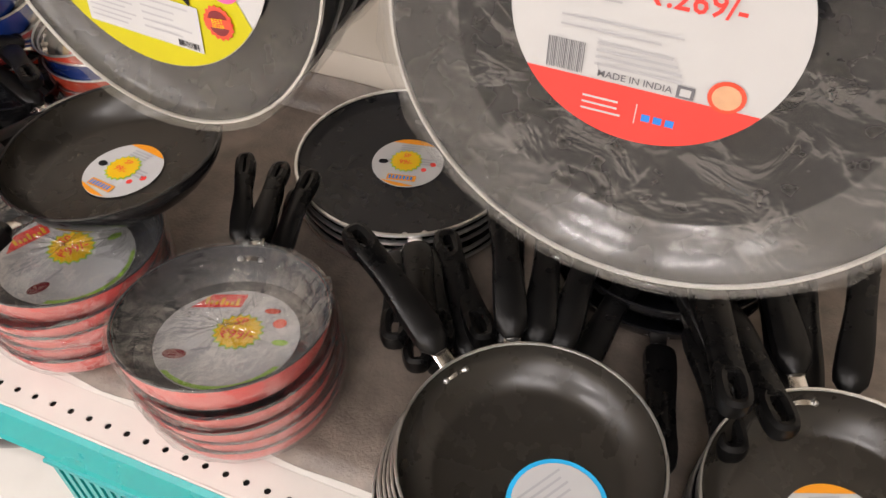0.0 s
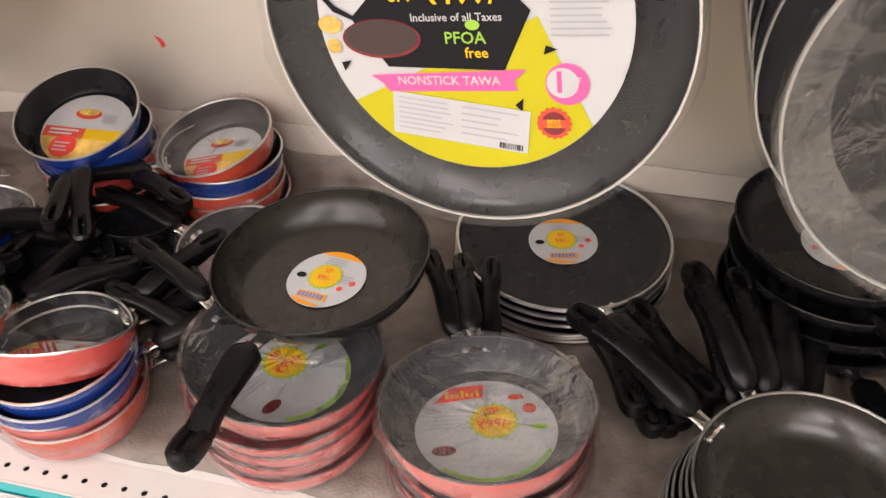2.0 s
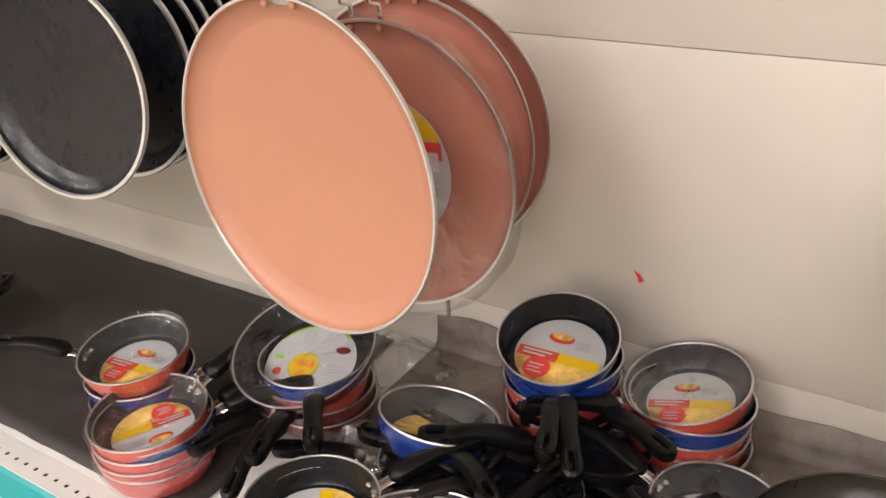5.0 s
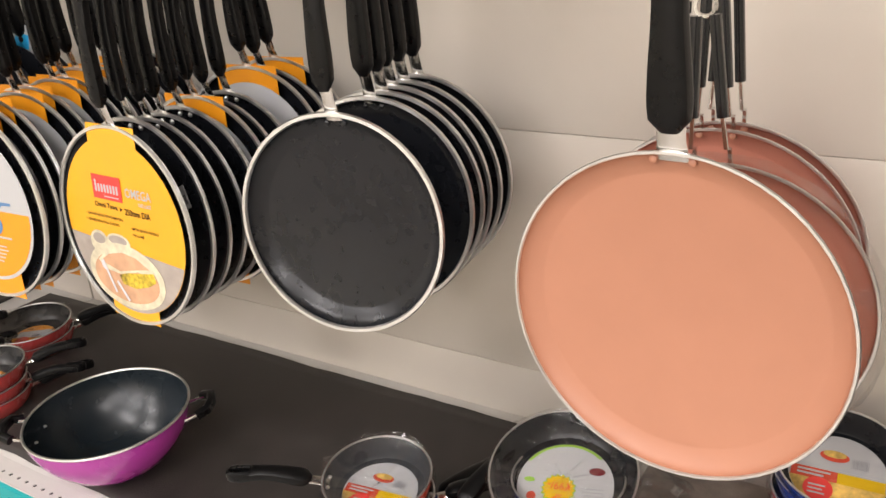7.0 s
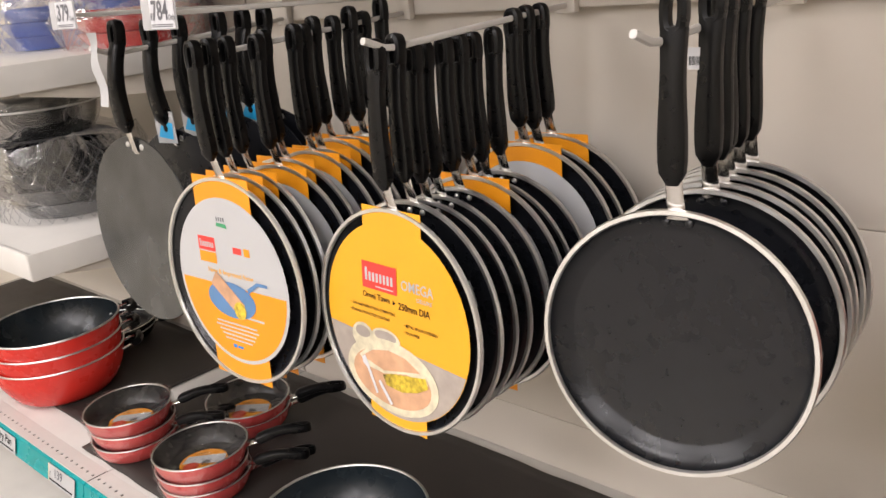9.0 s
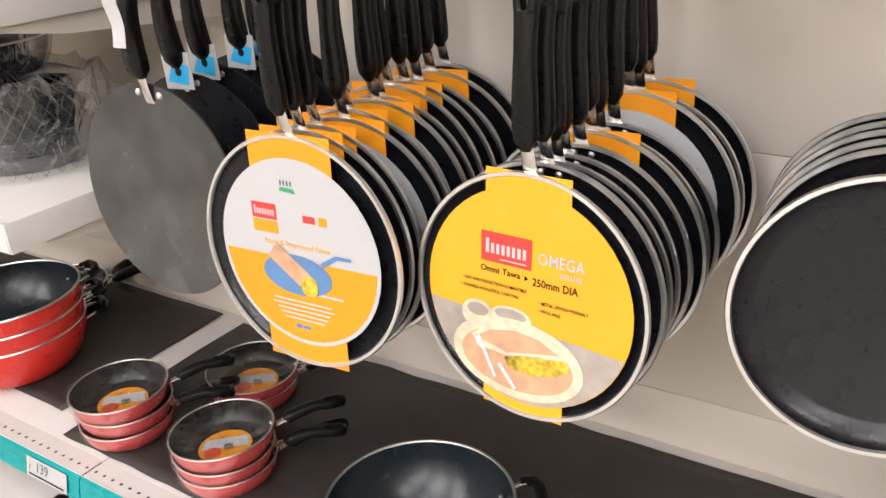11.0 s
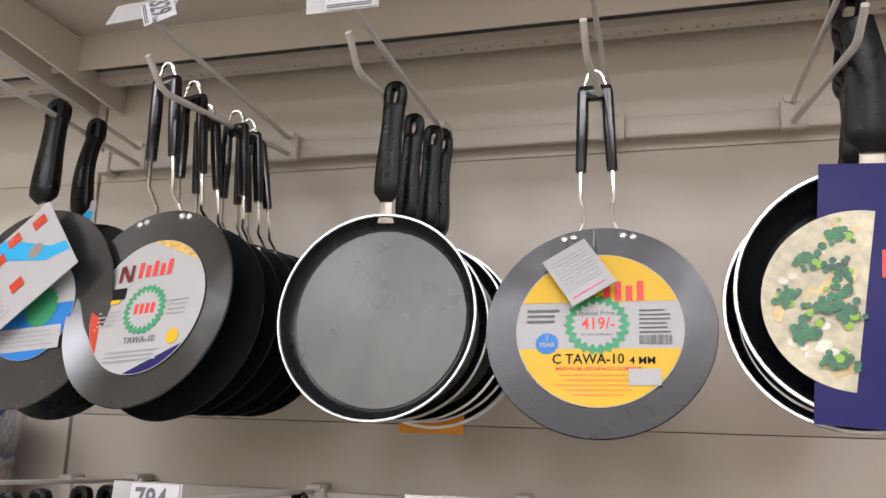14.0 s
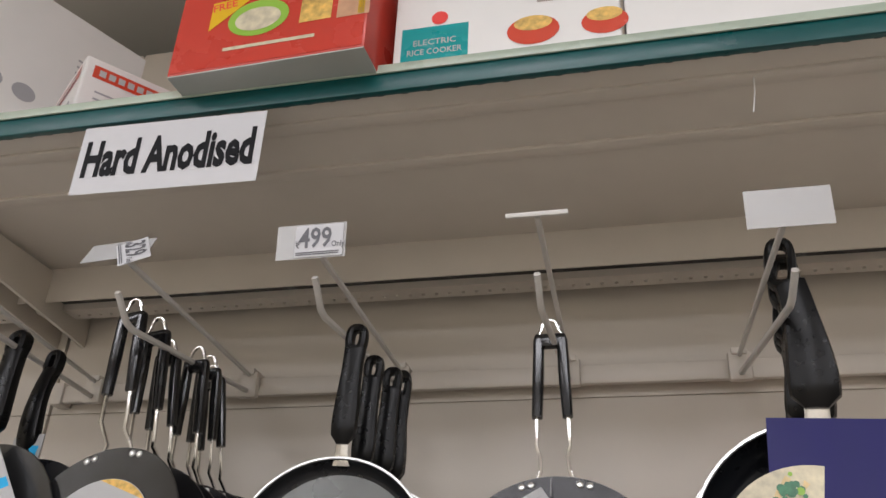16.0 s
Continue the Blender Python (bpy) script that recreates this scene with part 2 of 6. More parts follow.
def box(bm, x0, x1, y0, y1, z0, z1, bevel=0.0):
    r = bmesh.ops.create_cube(bm, size=1)
    vs = r["verts"]
    for v in vs:
        v.co = Vector((x0 + (v.co.x + 0.5) * (x1 - x0), y0 + (v.co.y + 0.5) * (y1 - y0), z0 + (v.co.z + 0.5) * (z1 - z0)))
    if bevel:
        es = list({e for v in vs for e in v.link_edges})
        bmesh.ops.bevel(bm, geom=es, offset=bevel, segments=2, affect="EDGES", profile=0.5)
    return bm


def lathe(bm, profile, n=48, cx=0.0, cy=0.0):
    """Turns (radius, height) pairs about z; a radius of 0 closes with one point."""
    rings = []
    for r, h in profile:
        if r <= 1e-6:
            rings.append([bm.verts.new((cx, cy, h))])
        else:
            rings.append([bm.verts.new((cx + r * math.cos(2 * math.pi * i / n), cy + r * math.sin(2 * math.pi * i / n), h)) for i in range(n)])
    for a, b in zip(rings, rings[1:]):
        for i in range(n):
            j = (i + 1) % n
            if len(a) == 1 and len(b) == 1:
                continue
            if len(a) == 1:
                bm.faces.new((a[0], b[j], b[i]))
            elif len(b) == 1:
                bm.faces.new((a[i], a[j], b[0]))
            else:
                bm.faces.new((a[i], a[j], b[j], b[i]))
    return bm


def tube(bm, pts, r, n=8, closed=False):
    """A rod through the points; r is a radius or one (across, up) pair or a list of them."""
    pts = [Vector(p) for p in pts]
    m = len(pts)
    rings = []
    side0 = None
    for i, p in enumerate(pts):
        a = pts[(i - 1) % m] if (closed or i > 0) else p
        b = pts[(i + 1) % m] if (closed or i < m - 1) else p
        t = (b - a).normalized()
        if side0 is None:
            ref = Vector((0, 0, 1)) if abs(t.z) < 0.9 else Vector((0, 1, 0))
            side = t.cross(ref).normalized()
        else:
            side = (side0 - t * side0.dot(t)).normalized()
        side0 = side
        up = side.cross(t).normalized()
        rr = r[i] if isinstance(r, list) else r
        ra, rb = rr if isinstance(rr, tuple) else (rr, rr)
        ring = []
        for k in range(n):
            c, s = math.cos(2 * math.pi * k / n), math.sin(2 * math.pi * k / n)
            c, s = math.copysign(abs(c) ** 0.75, c), math.copysign(abs(s) ** 0.75, s)
            ring.append(bm.verts.new(p + side * (ra * c) + up * (rb * s)))
        rings.append(ring)
    pairs = list(zip(rings, rings[1:])) + ([(rings[-1], rings[0])] if closed else [])
    for a, b in pairs:
        for k in range(n):
            j = (k + 1) % n
            bm.faces.new((a[k], a[j], b[j], b[k]))
    if not closed:
        bm.faces.new(rings[0][::-1])
        bm.faces.new(rings[-1])
    return bm


def flat(bm, pts, z):
    """A flat patch facing +z."""
    vs = [bm.verts.new((x, y, z)) for x, y in pts]
    f = bm.faces.new(vs)
    f.normal_update()
    if f.normal.z < 0:
        f.normal_flip()
    return bm


def rect(x0, y0, x1, y1):
    return [(x0, y0), (x1, y0), (x1, y1), (x0, y1)]


def arc(r, a0, a1, n=24, cx=0.0, cy=0.0, sy=1.0):
    return [(cx + r * math.cos(radians(a0 + (a1 - a0) * i / n)), cy + sy * r * math.sin(radians(a0 + (a1 - a0) * i / n))) for i in range(n + 1)]


def circle(r, cx=0.0, cy=0.0, n=40, sy=1.0):
    return arc(r, 0, 360, n, cx, cy, sy)[:-1]


def star(r0, r1, n, cx=0.0, cy=0.0):
    return [(cx + (r0 if i % 2 else r1) * math.cos(math.pi * i / n), cy + (r0 if i % 2 else r1) * math.sin(math.pi * i / n)) for i in range(2 * n)]


def turned(pts, deg, cx=0.0, cy=0.0):
    c, s = math.cos(radians(deg)), math.sin(radians(deg))
    return [(cx + (x - cx) * c - (y - cy) * s, cy + (x - cx) * s + (y - cy) * c) for x, y in pts]


TEXTS = {}


def text_bm(body, size, x=0.0, y=0.0, z=0.0, deg=0.0, wide=1.0, bold=0.0, align="CENTER"):
    key = (body, bold, align)
    if key not in TEXTS:
        cu = bpy.data.curves.new("lettering", "FONT")
        cu.body, cu.size, cu.align_x, cu.align_y, cu.resolution_u = body, 1.0, align, "CENTER", 2
        cu.offset = bold
        ob = bpy.data.objects.new("lettering", cu)
        scene.collection.objects.link(ob)
        bpy.context.view_layer.update()
        TEXTS[key] = bpy.data.meshes.new_from_object(ob.evaluated_get(bpy.context.evaluated_depsgraph_get()))
        bpy.data.objects.remove(ob)
    bm = bmesh.new()
    bm.from_mesh(TEXTS[key])
    for v in bm.verts:
        v.co.z = 0
    bm.transform(pose(x, y, z, 0, 0, deg) @ Matrix.Diagonal((size * wide, size, 1, 1)))
    return bm


def letters(parent, body, size, x, y, z, material, deg=0.0, wide=1.0, bold=0.012, align="CENTER"):
    return part("lettering", text_bm(body, size, x, y, z, deg, wide, bold, align), material, parent, smooth=False)


def patch(parent, name, shapes, z, material, label=""):
    bm = bmesh.new()
    for s in shapes:
        flat(bm, s, z)
    return part(name, bm, material, parent, label, smooth=False)


def bars(x0, x1, y1, rows, step, h, rng, ragged=0.25):
    return [rect(x0, y1 - i * step - h, x1 - (x1 - x0) * ragged * rng.random(), y1 - i * step) for i in range(rows)]


def barcode(x0, x1, y0, y1, n, rng):
    w = (x1 - x0) / n
    return [rect(x0 + i * w, y0, x0 + i * w + w * rng.choice((0.35, 0.5, 0.7)), y1) for i in range(n)]


# ---- building shell ----
def slab(name, x0, x1, y0, y1, z0, z1, material, label, category):
    return tagged(link(name, box(bmesh.new(), x0, x1, y0, y1, z0, z1), material, smooth=False), label, category, kind="structure")


slab("floor", -5.5, 3.5, -5.0, 1.6, -0.1, 0.0, FLOOR_TILE, "pale polished floor of the shop aisle", "floor")
slab("ceiling", -5.5, 3.5, -5.0, 1.6, 3.1, 3.2, CEILING_PAINT, "plain off-white shop ceiling above the shelves", "ceiling")
slab("wall_north", -5.5, 3.5, 1.5, 1.6, 0.0, 3.1, STORE_WALL, "cream painted wall behind the shelving", "wall")
slab("wall_south", -5.5, 3.5, -5.1, -5.0, 0.0, 3.1, STORE_WALL, "cream painted wall across the aisle", "wall")
slab("wall_west", -5.6, -5.5, -5.1, 1.6, 0.0, 3.1, STORE_WALL, "cream painted end wall of the aisle", "wall")
slab("wall_east", 3.5, 3.6, -5.1, 1.6, 0.0, 3.1, STORE_WALL, "cream painted end wall of the aisle", "wall")

first_lamp = empty("ceiling_light", "long flat ceiling light with a white diffuser", "light", "ceiling lights")
part("frame", box(bmesh.new(), -0.64, 0.64, -0.24, 0.24, 0.0, 0.022, 0.004), WHITE_STEEL, first_lamp)
part("diffuser", box(bmesh.new(), -0.6, 0.6, -0.2, 0.2, -0.003, 0.003), LAMP_GLOW, first_lamp, smooth=False)
first_lamp.matrix_basis = pose(LAMPS[0][0], LAMPS[0][1], 3.078)
for lx, ly in LAMPS[1:]:
    copy_thing(first_lamp, pose(lx, ly, 3.078))

# ---- shelving: back panels ----
BAY, X_MID, X_RIGHT = 1.373, -2.367, -0.994
Y_WALL = 0.95
SEAMS = [0.0, 0.096, 0.496, 0.896, 1.296, 1.696, 2.096, 2.496, 2.896]
wall_back = tagged(link("wall_back", box(bmesh.new(), X_MID - 2 * BAY, X_RIGHT + 3 * BAY, 0.966, 0.985, 0.0, 2.896), GAP_SHADE, smooth=False),
                   "cream steel back panels of the shop shelving", "wall", kind="structure")
for bay in range(-1, 4):
    px = X_MID + (bay - 1 + 0.0) * BAY
    for z0, z1 in zip(SEAMS, SEAMS[1:]):
        bm = box(bmesh.new(), 0.016 if bay == 2 and z0 > 1.2 else 0.003, BAY - 0.003, Y_WALL, 0.9655, z0 + 0.0004, z1 - 0.0004, 0.0016)
        p = part("panel", bm, PANEL, wall_back)
        p.location.x = px

upright = tagged(new("upright"), "cream slotted steel upright between two bays", "upright", kind="structure")
bm = bmesh.new()
for a, b in ((-0.013, -0.005), (0.005, 0.013)):
    box(bm, a, b, 0.944, 0.958, 1.298, 2.5, 0.001)
z = 1.298
while z < 2.48:
    box(bm, -0.0052, 0.0052, 0.945, 0.957, z, z + 0.0095)
    z += 0.0255
part("slotted_channel", bm, CREAM, upright)
# added dark strip, painting the shade seen through the slots
part("slot_shadow", box(bmesh.new(), -0.006, 0.006, 0.9585, 0.962, 1.298, 2.5), GAP_SHADE, upright, smooth=False)
upright.location.x = X_RIGHT + 0.006


# ---- shelving: shelves ----
def hole_strip(bm, x0, x1, y0, y1, z, pitch, hr, yc):
    """A flat strip with a row of round holes."""
    n = int((x1 - x0) / pitch)
    pitch = (x1 - x0) / n
    for i in range(n):
        a, b = x0 + i * pitch, x0 + (i + 1) * pitch
        c = (a + b) / 2
        outer = [(b, yc), (b, y1), (c, y1), (a, y1), (a, yc), (a, y0), (c, y0), (b, y0)]
        ov = [bm.verts.new((x, y, z)) for x, y in outer]
        iv = [bm.verts.new((c + hr * math.cos(math.pi * k / 4), yc + hr * math.sin(math.pi * k / 4), z)) for k in range(8)]
        lv = [bm.verts.new((v.co.x, v.co.y, z - 0.0016)) for v in iv]
        for k in range(8):
            j = (k + 1) % 8
            bm.faces.new((ov[k], ov[j], iv[j], iv[k]))
            bm.faces.new((iv[k], iv[j], lv[j], lv[k]))
    bmesh.ops.remove_doubles(bm, verts=bm.verts, dist=1e-5)
    return bm


def base_shelf():
    s = empty("display_shelf", "white steel shelf with a perforated front lip and teal price channel", "shelf", "lower display shelves", kind="structure")
    g = 0.0015
    part("deck", box(bmesh.new(), g, BAY - g, 0.476, 0.949, 0.772, 0.80, 0.0015), WHITE_STEEL, s)
    bm = hole_strip(bmesh.new(), g, BAY - g, 0.435, 0.476, 0.80, 0.0213, 0.0034, 0.451)
    part("perforated_lip", bm, WHITE_STEEL, s, smooth=False)
    # dark sheet under the lip: the shade below the holes, put in as colour
    part("lip_shadow", box(bmesh.new(), g, BAY - g, 0.439, 0.476, 0.776, 0.793), GAP_SHADE, s, smooth=False)
    bm = box(bmesh.new(), g, BAY - g, 0.4325, 0.4355, 0.762, 0.8005, 0.001)
    part("front_lip", bm, WHITE_STEEL, s)
    bm = bmesh.new()
    secs = [(0.4320, 0.7995), (0.4265, 0.7965), (0.4190, 0.763), (0.4165, 0.7575), (0.4215, 0.7565), (0.4315, 0.794)]
    ends = []
    for xx in (g, BAY - g):
        ends.append([bm.verts.new((xx, yy, zz)) for yy, zz in secs])
    for k in range(len(secs)):
        j = (k + 1) % len(secs)
        bm.faces.new((ends[0][k], ends[0][j], ends[1][j], ends[1][k]))
    bm.faces.new(ends[0][::-1])
    bm.faces.new(ends[1])
    bmesh.ops.recalc_face_normals(bm, faces=bm.faces)
    part("price_channel", bm, TEAL, s, "teal plastic price channel", smooth=False)
    return s


shelf = base_shelf()
shelf.location.x = X_MID
for k in (-1, 1, 2):
    copy_thing(shelf, pose(X_MID + k * BAY, 0, 0))
for k in (-1, 0, 1, 2):
    copy_thing(shelf, pose(X_MID + k * BAY, -0.05, -0.36))


def matting(name, x0, x1, y0, y1, curl, seed, material=MAT):
    """A sheet of matting on the shelf, wavy along its edges and turned up at the wall."""
    rng = random.Random(seed)
    bm = bmesh.new()
    nx, ny = 70, 16
    up = [(y0 + (y1 - y0) * j / ny, 0.0) for j in range(ny + 1)]
    if curl:
        up += [(y1 + 0.008, 0.006), (y1 + 0.013, 0.018), (y1 + 0.015, curl)]
    ph = [rng.random() * 6 for _ in range(4)]
    rows = []
    for i in range(nx + 1):
        x = x0 + (x1 - x0) * i / nx
        row = []
        for yy, zz in up:
            w = 0.0012 * math.sin(x * 31 + ph[0]) + 0.0009 * math.sin(x * 57 + yy * 20 + ph[1])
            lift = 0.0014 + 0.0011 * math.sin(x * 14 + ph[2]) * math.sin(yy * 25 + ph[3])
            edge = 0.004 * (noise.noise(Vector((x * 14, seed, 0)))) if yy in (up[0][0],) or zz > 0.02 or not curl and yy == y1 else 0
            top = zz * (1 + 0.25 * noise.noise(Vector((x * 9, seed + 3, 0)))) if zz > 0.02 else zz
            row.append(bm.verts.new((x, min(yy + w * 0.3 + (edge if zz == 0 else 0), 0.9485), 0.8016 + max(0, lift) + top)))
        rows.append(row)
    for a, b in zip(rows, rows[1:]):
        for j in range(len(up) - 1):
            bm.faces.new((a[j], b[j], b[j + 1], a[j + 1]))
    ob = link(name, bm, material)
    sol = ob.modifiers.new("thickness", "SOLIDIFY")
    sol.thickness, sol.offset = 0.002, 1
    return tagged(ob, "charcoal rubber matting laid on the white shelf", "mat", "shelf mats")


matting("shelf_mat", -2.49, -1.08, 0.484, 0.921, 0.0, 3)
matting("shelf_mat", -1.012, 0.40, 0.482, 0.932, 0.055, 7, MAT_STREAKY)
matting("shelf_mat", -3.7, -2.56, 0.53, 0.93, 0.0, 11)
matting("shelf_mat", 0.42, 1.75, 0.482, 0.932, 0.055, 13)


def top_shelf():
    s = empty("top_shelf", "cream steel top shelf with a teal front edge", "shelf", "top shelves", kind="structure")
    g = 0.0015
    part("deck", box(bmesh.new(), g, BAY - g, 0.462, 0.949, 2.3955, 2.414, 0.002), CREAM, s)
    for a, b in ((0.50, 0.52), (0.60, 0.62)):
        part("stiffener", box(bmesh.new(), g, BAY - g, a, b, 2.391, 2.3965, 0.001), CREAM, s)
    part("rear_rail", box(bmesh.new(), g, BAY - g, 0.824, 0.828, 2.334, 2.396, 0.001), CREAM, s)
    # dull iron instead of cream: the recess's shade is put into the strip's colour
    part("perforated_strip", hole_strip(bmesh.new(), g, BAY - g, 0.8285, 0.872, 2.350, 0.0213, 0.0042, 0.852), DULL_IRON, s, "perforated steel strip with its shade put into the colour", smooth=False)
    part("perforated_flange", hole_strip(bmesh.new(), g, BAY - g, 0.872, 0.908, 2.338, 0.0213, 0.003, 0.892), CREAM, s, smooth=False)
    part("flange_edge", box(bmesh.new(), g, BAY - g, 0.870, 0.873, 2.3385, 2.352), CREAM, s, smooth=False)
    # added white sheet that stands in for light coming through the holes
    part("hole_light_backing", box(bmesh.new(), g, BAY - g, 0.832, 0.907, 2.356, 2.362), WHITE_STEEL, s, smooth=False)
    bm = bmesh.new()
    for k in range(46):
        xx = 0.02 + k * (BAY - 0.04) / 45
        box(bm, xx - 0.0035, xx + 0.0035, 0.4655, 0.4695, 2.3945, 2.397)
    tagged(part("lip_slots", bm, GAP_SHADE, s, "row of small dark slots", smooth=False), kind="stuff")
    part("front_lip", box(bmesh.new(), g, BAY - g, 0.452, 0.4615, 2.388, 2.421, 0.0015), TEAL_DARK, s, "dark teal front edge")
    part("edge_trim", box(bmesh.new(), g, BAY - g, 0.4485, 0.4515, 2.412, 2.424, 0.001), EDGE_GREEN, s, "pale green edge strip")
    return s


ts = top_shelf()
TOP_DROP = -0.083
ts.location = (X_MID, 0, TOP_DROP)
for k in (-1, 1, 2):
    copy_thing(ts, pose(X_MID + k * BAY, 0, TOP_DROP))


def bracket(x, y0, z1, h, name="shelf_bracket"):
    """A tapering steel arm under a shelf."""
    bm = bmesh.new()
    prof = [(0.948, z1), (y0, z1), (y0, z1 - 0.02), (y0 + 0.12, z1 - h * 0.6), (0.948, z1 - h)]
    a = [bm.verts.new((x - 0.003, yy, zz)) for yy, zz in prof]
    b = [bm.verts.new((x + 0.003, yy, zz)) for yy, zz in prof]
    bm.faces.new(a[::-1])
    bm.faces.new(b)
    for k in range(len(prof)):
        j = (k + 1) % len(prof)
        bm.faces.new((a[k], a[j], b[j], b[k]))
    bmesh.ops.recalc_face_normals(bm, faces=bm.faces)
    return tagged(link(name, bm, CREAM, smooth=False), "cream steel arm carrying a shelf", "bracket", "shelf brackets", kind="structure")


for bx in (X_MID - 0.02, X_MID + 0.035):
    bracket(bx, 0.50, 2.3905 + TOP_DROP, 0.09)


# shelves of the bay beyond
X_SIDE = -2.390


def side_shelf(z1):
    s = empty("side_shelf", "white steel shelf in the next bay", "shelf", "side shelves", kind="structure")
    part("deck", box(bmesh.new(), X_SIDE - BAY, X_SIDE - 0.004, 0.45, 0.949, z1 - 0.028, z1, 0.002), WHITE_STEEL, s)
    part("end_plate", box(bmesh.new(), X_SIDE - 0.0035, X_SIDE, 0.441, 0.949, z1 - 0.045, z1 + 0.003, 0.0012), WHITE_STEEL, s)
    part("front_lip", box(bmesh.new(), X_SIDE - BAY, X_SIDE - 0.004, 0.440, 0.4495, z1 - 0.045, z1 + 0.004, 0.0025), WHITE_STEEL, s)
    return s


for z1 in (1.232, 1.545):
    side_shelf(z1)
    bracket(X_SIDE - 0.012, 0.50, z1 - 0.0305, 0.07)


# ---- hook bars and hooks ----
def hook_bar(x0, x1, zc):
    b = empty("hook_bar", "cream steel bar clipped along the back panels", "bar", "hook bars")
    part("rail", box(bmesh.new(), x0, x1, 0.922, 0.934, zc - 0.015, zc + 0.015, 0.004), CREAM, b)
    for xx in (x0 + 0.01, x1 - 0.01):
        bm = box(bmesh.new(), xx - 0.012, xx + 0.012, 0.916, 0.9485, zc - 0.019, zc + 0.019, 0.003)
        part("end_clip", bm, CREAM, b)
    return b


Z_LOW, Z_HIGH = 1.581, 2.123
hook_bar(X_MID + 0.02, X_RIGHT - 0.02, Z_LOW)
hook_bar(X_MID + 0.02, X_RIGHT - 0.02, Z_HIGH)
hook_bar(X_RIGHT + 0.03, X_RIGHT + BAY - 0.02, Z_LOW)
hook_bar(X_RIGHT + 0.03, X_RIGHT + BAY - 0.02, Z_HIGH)


def hook(x, zc, y_tip, dz_tip, tag="bar", ticket="", x_tip=None, y_tag=0.47, z_tag=None, x_tag=None, spin=0.0, upturn=0.012, tag_tilt=72, turn=0.0):
    """A pair of rods on a clip: the lower one carries the pans, the upper one the price plate."""
    x_tip = x if x_tip is None else x_tip
    x_tag = x_tip if x_tag is None else x_tag
    z_tag = zc + 0.012 if z_tag is None else z_tag
    label = "cream wire display hook with a paper price ticket" if ticket else ("cream wire display hook with an empty clear ticket holder" if tag == "plate" else "cream wire display hook with a bare cross bar")
    h = empty("display_hook", label, "hook", "display hooks")
    bm = box(bmesh.new(), x - 0.016, x + 0.016, 0.908, 0.9215, zc - 0.021, zc + 0.021, 0.003)
    box(bm, x - 0.011, x + 0.011, 0.905, 0.945, zc + 0.0155, zc + 0.026, 0.002)
    part("clip", bm, CREAM, h)
    zt = zc + dz_tip
    bm = bmesh.new()
    x_bend = x + (x_tip - x) * 0.88
    tube(bm, [(x, 0.915, zc - 0.01), ((x + x_bend) / 2, (0.915 + y_tip + 0.045) / 2, (zc - 0.01 + zt) / 2), (x_bend, y_tip + 0.045, zt), (x_bend * 0.7 + x_tip * 0.3, y_tip + 0.03, zt + upturn * 0.12), (x_tip, y_tip + 0.006, zt + upturn * 0.85), (x_tip, y_tip, zt + upturn)], 0.0038, 10)
    part("rod", bm, WHITE_STEEL, h)
    bm = bmesh.new()
    tube(bm, [(x, 0.915, zc + 0.016), (x_tag, y_tag + 0.004, z_tag)], 0.0032, 8)
    part("tag_arm", bm, WHITE_STEEL, h)
    m = pose(x_tag, y_tag, z_tag, tag_tilt, 0, 0) @ pose(0, 0, 0, 0, 0, spin) @ Matrix.Scale(0.92, 4)
    bar = part("cross_bar", tube(bmesh.new(), [(-0.034, 0, 0), (0.034, 0, 0)], 0.0032, 8), WHITE_STEEL, h)
    bar.matrix_basis = m
    if tag == "plate" or ticket:
        pl = part("ticket_holder", box(bmesh.new(), -0.042, 0.042, -0.02, 0.022, 0.0035, 0.0045), CLEAR, h, "clear plastic ticket holder", smooth=False)
        pl.matrix_basis = m
    if ticket:
        tk = part("ticket", box(bmesh.new(), -0.027 + 0.008, 0.027 + 0.012, -0.0185, 0.0205, 0.005, 0.0056), PAPER_GREY, h, "white price ticket", smooth=False)
        tk.matrix_basis = m @ pose(0.018 if turn else 0, 0, 0, 0, 0, turn)
        letters(tk, ticket, 0.034, 0.006, 0.003, 0.0062, INK_GREY, wide=0.78, bold=0.02)
        letters(tk, "Only", 0.010, 0.0335, -0.005, 0.0062, INK_GREY, wide=0.8)
        letters(tk, "₹", 0.012, -0.0150, -0.004, 0.0062, INK_GREY)
        patch(tk, "small_print", bars(-0.017, 0.036, -0.0128, 2, 0.0024, 0.0013, random.Random(3), 0.05), 0.0062, INK_GREY)
    return h


hook(-2.205, Z_LOW, 0.515, -0.024, ticket="379", x_tip=-2.150, y_tag=0.491, z_tag=1.618, x_tag=-2.151, tag_tilt=86)
hook(-1.900, Z_LOW, 0.535, -0.024, ticket="784", x_tip=-1.895, y_tag=0.481, z_tag=1.613, x_tag=-1.878, tag_tilt=86)
hook(-1.595, Z_LOW, 0.533, -0.022, x_tip=-1.589, y_tag=0.478, z_tag=1.633, x_tag=-1.583, tag_tilt=10)
hook(-1.297, Z_LOW, 0.55, -0.022, x_tip=-1.287, y_tag=0.48, z_tag=1.630, tag_tilt=10)
hook(-0.89, Z_LOW, 0.50, -0.03, x_tip=-0.893, tag_tilt=10)
hook(-0.24, Z_LOW, 0.56, -0.03, x_tip=-0.236, tag_tilt=10)
hook(0.11, Z_LOW, 0.54, -0.03, x_tip=0.115, tag_tilt=10)
hook(-2.262, Z_HIGH, 0.46, -0.035, x_tip=-2.155, y_tag=0.44, z_tag=2.120)
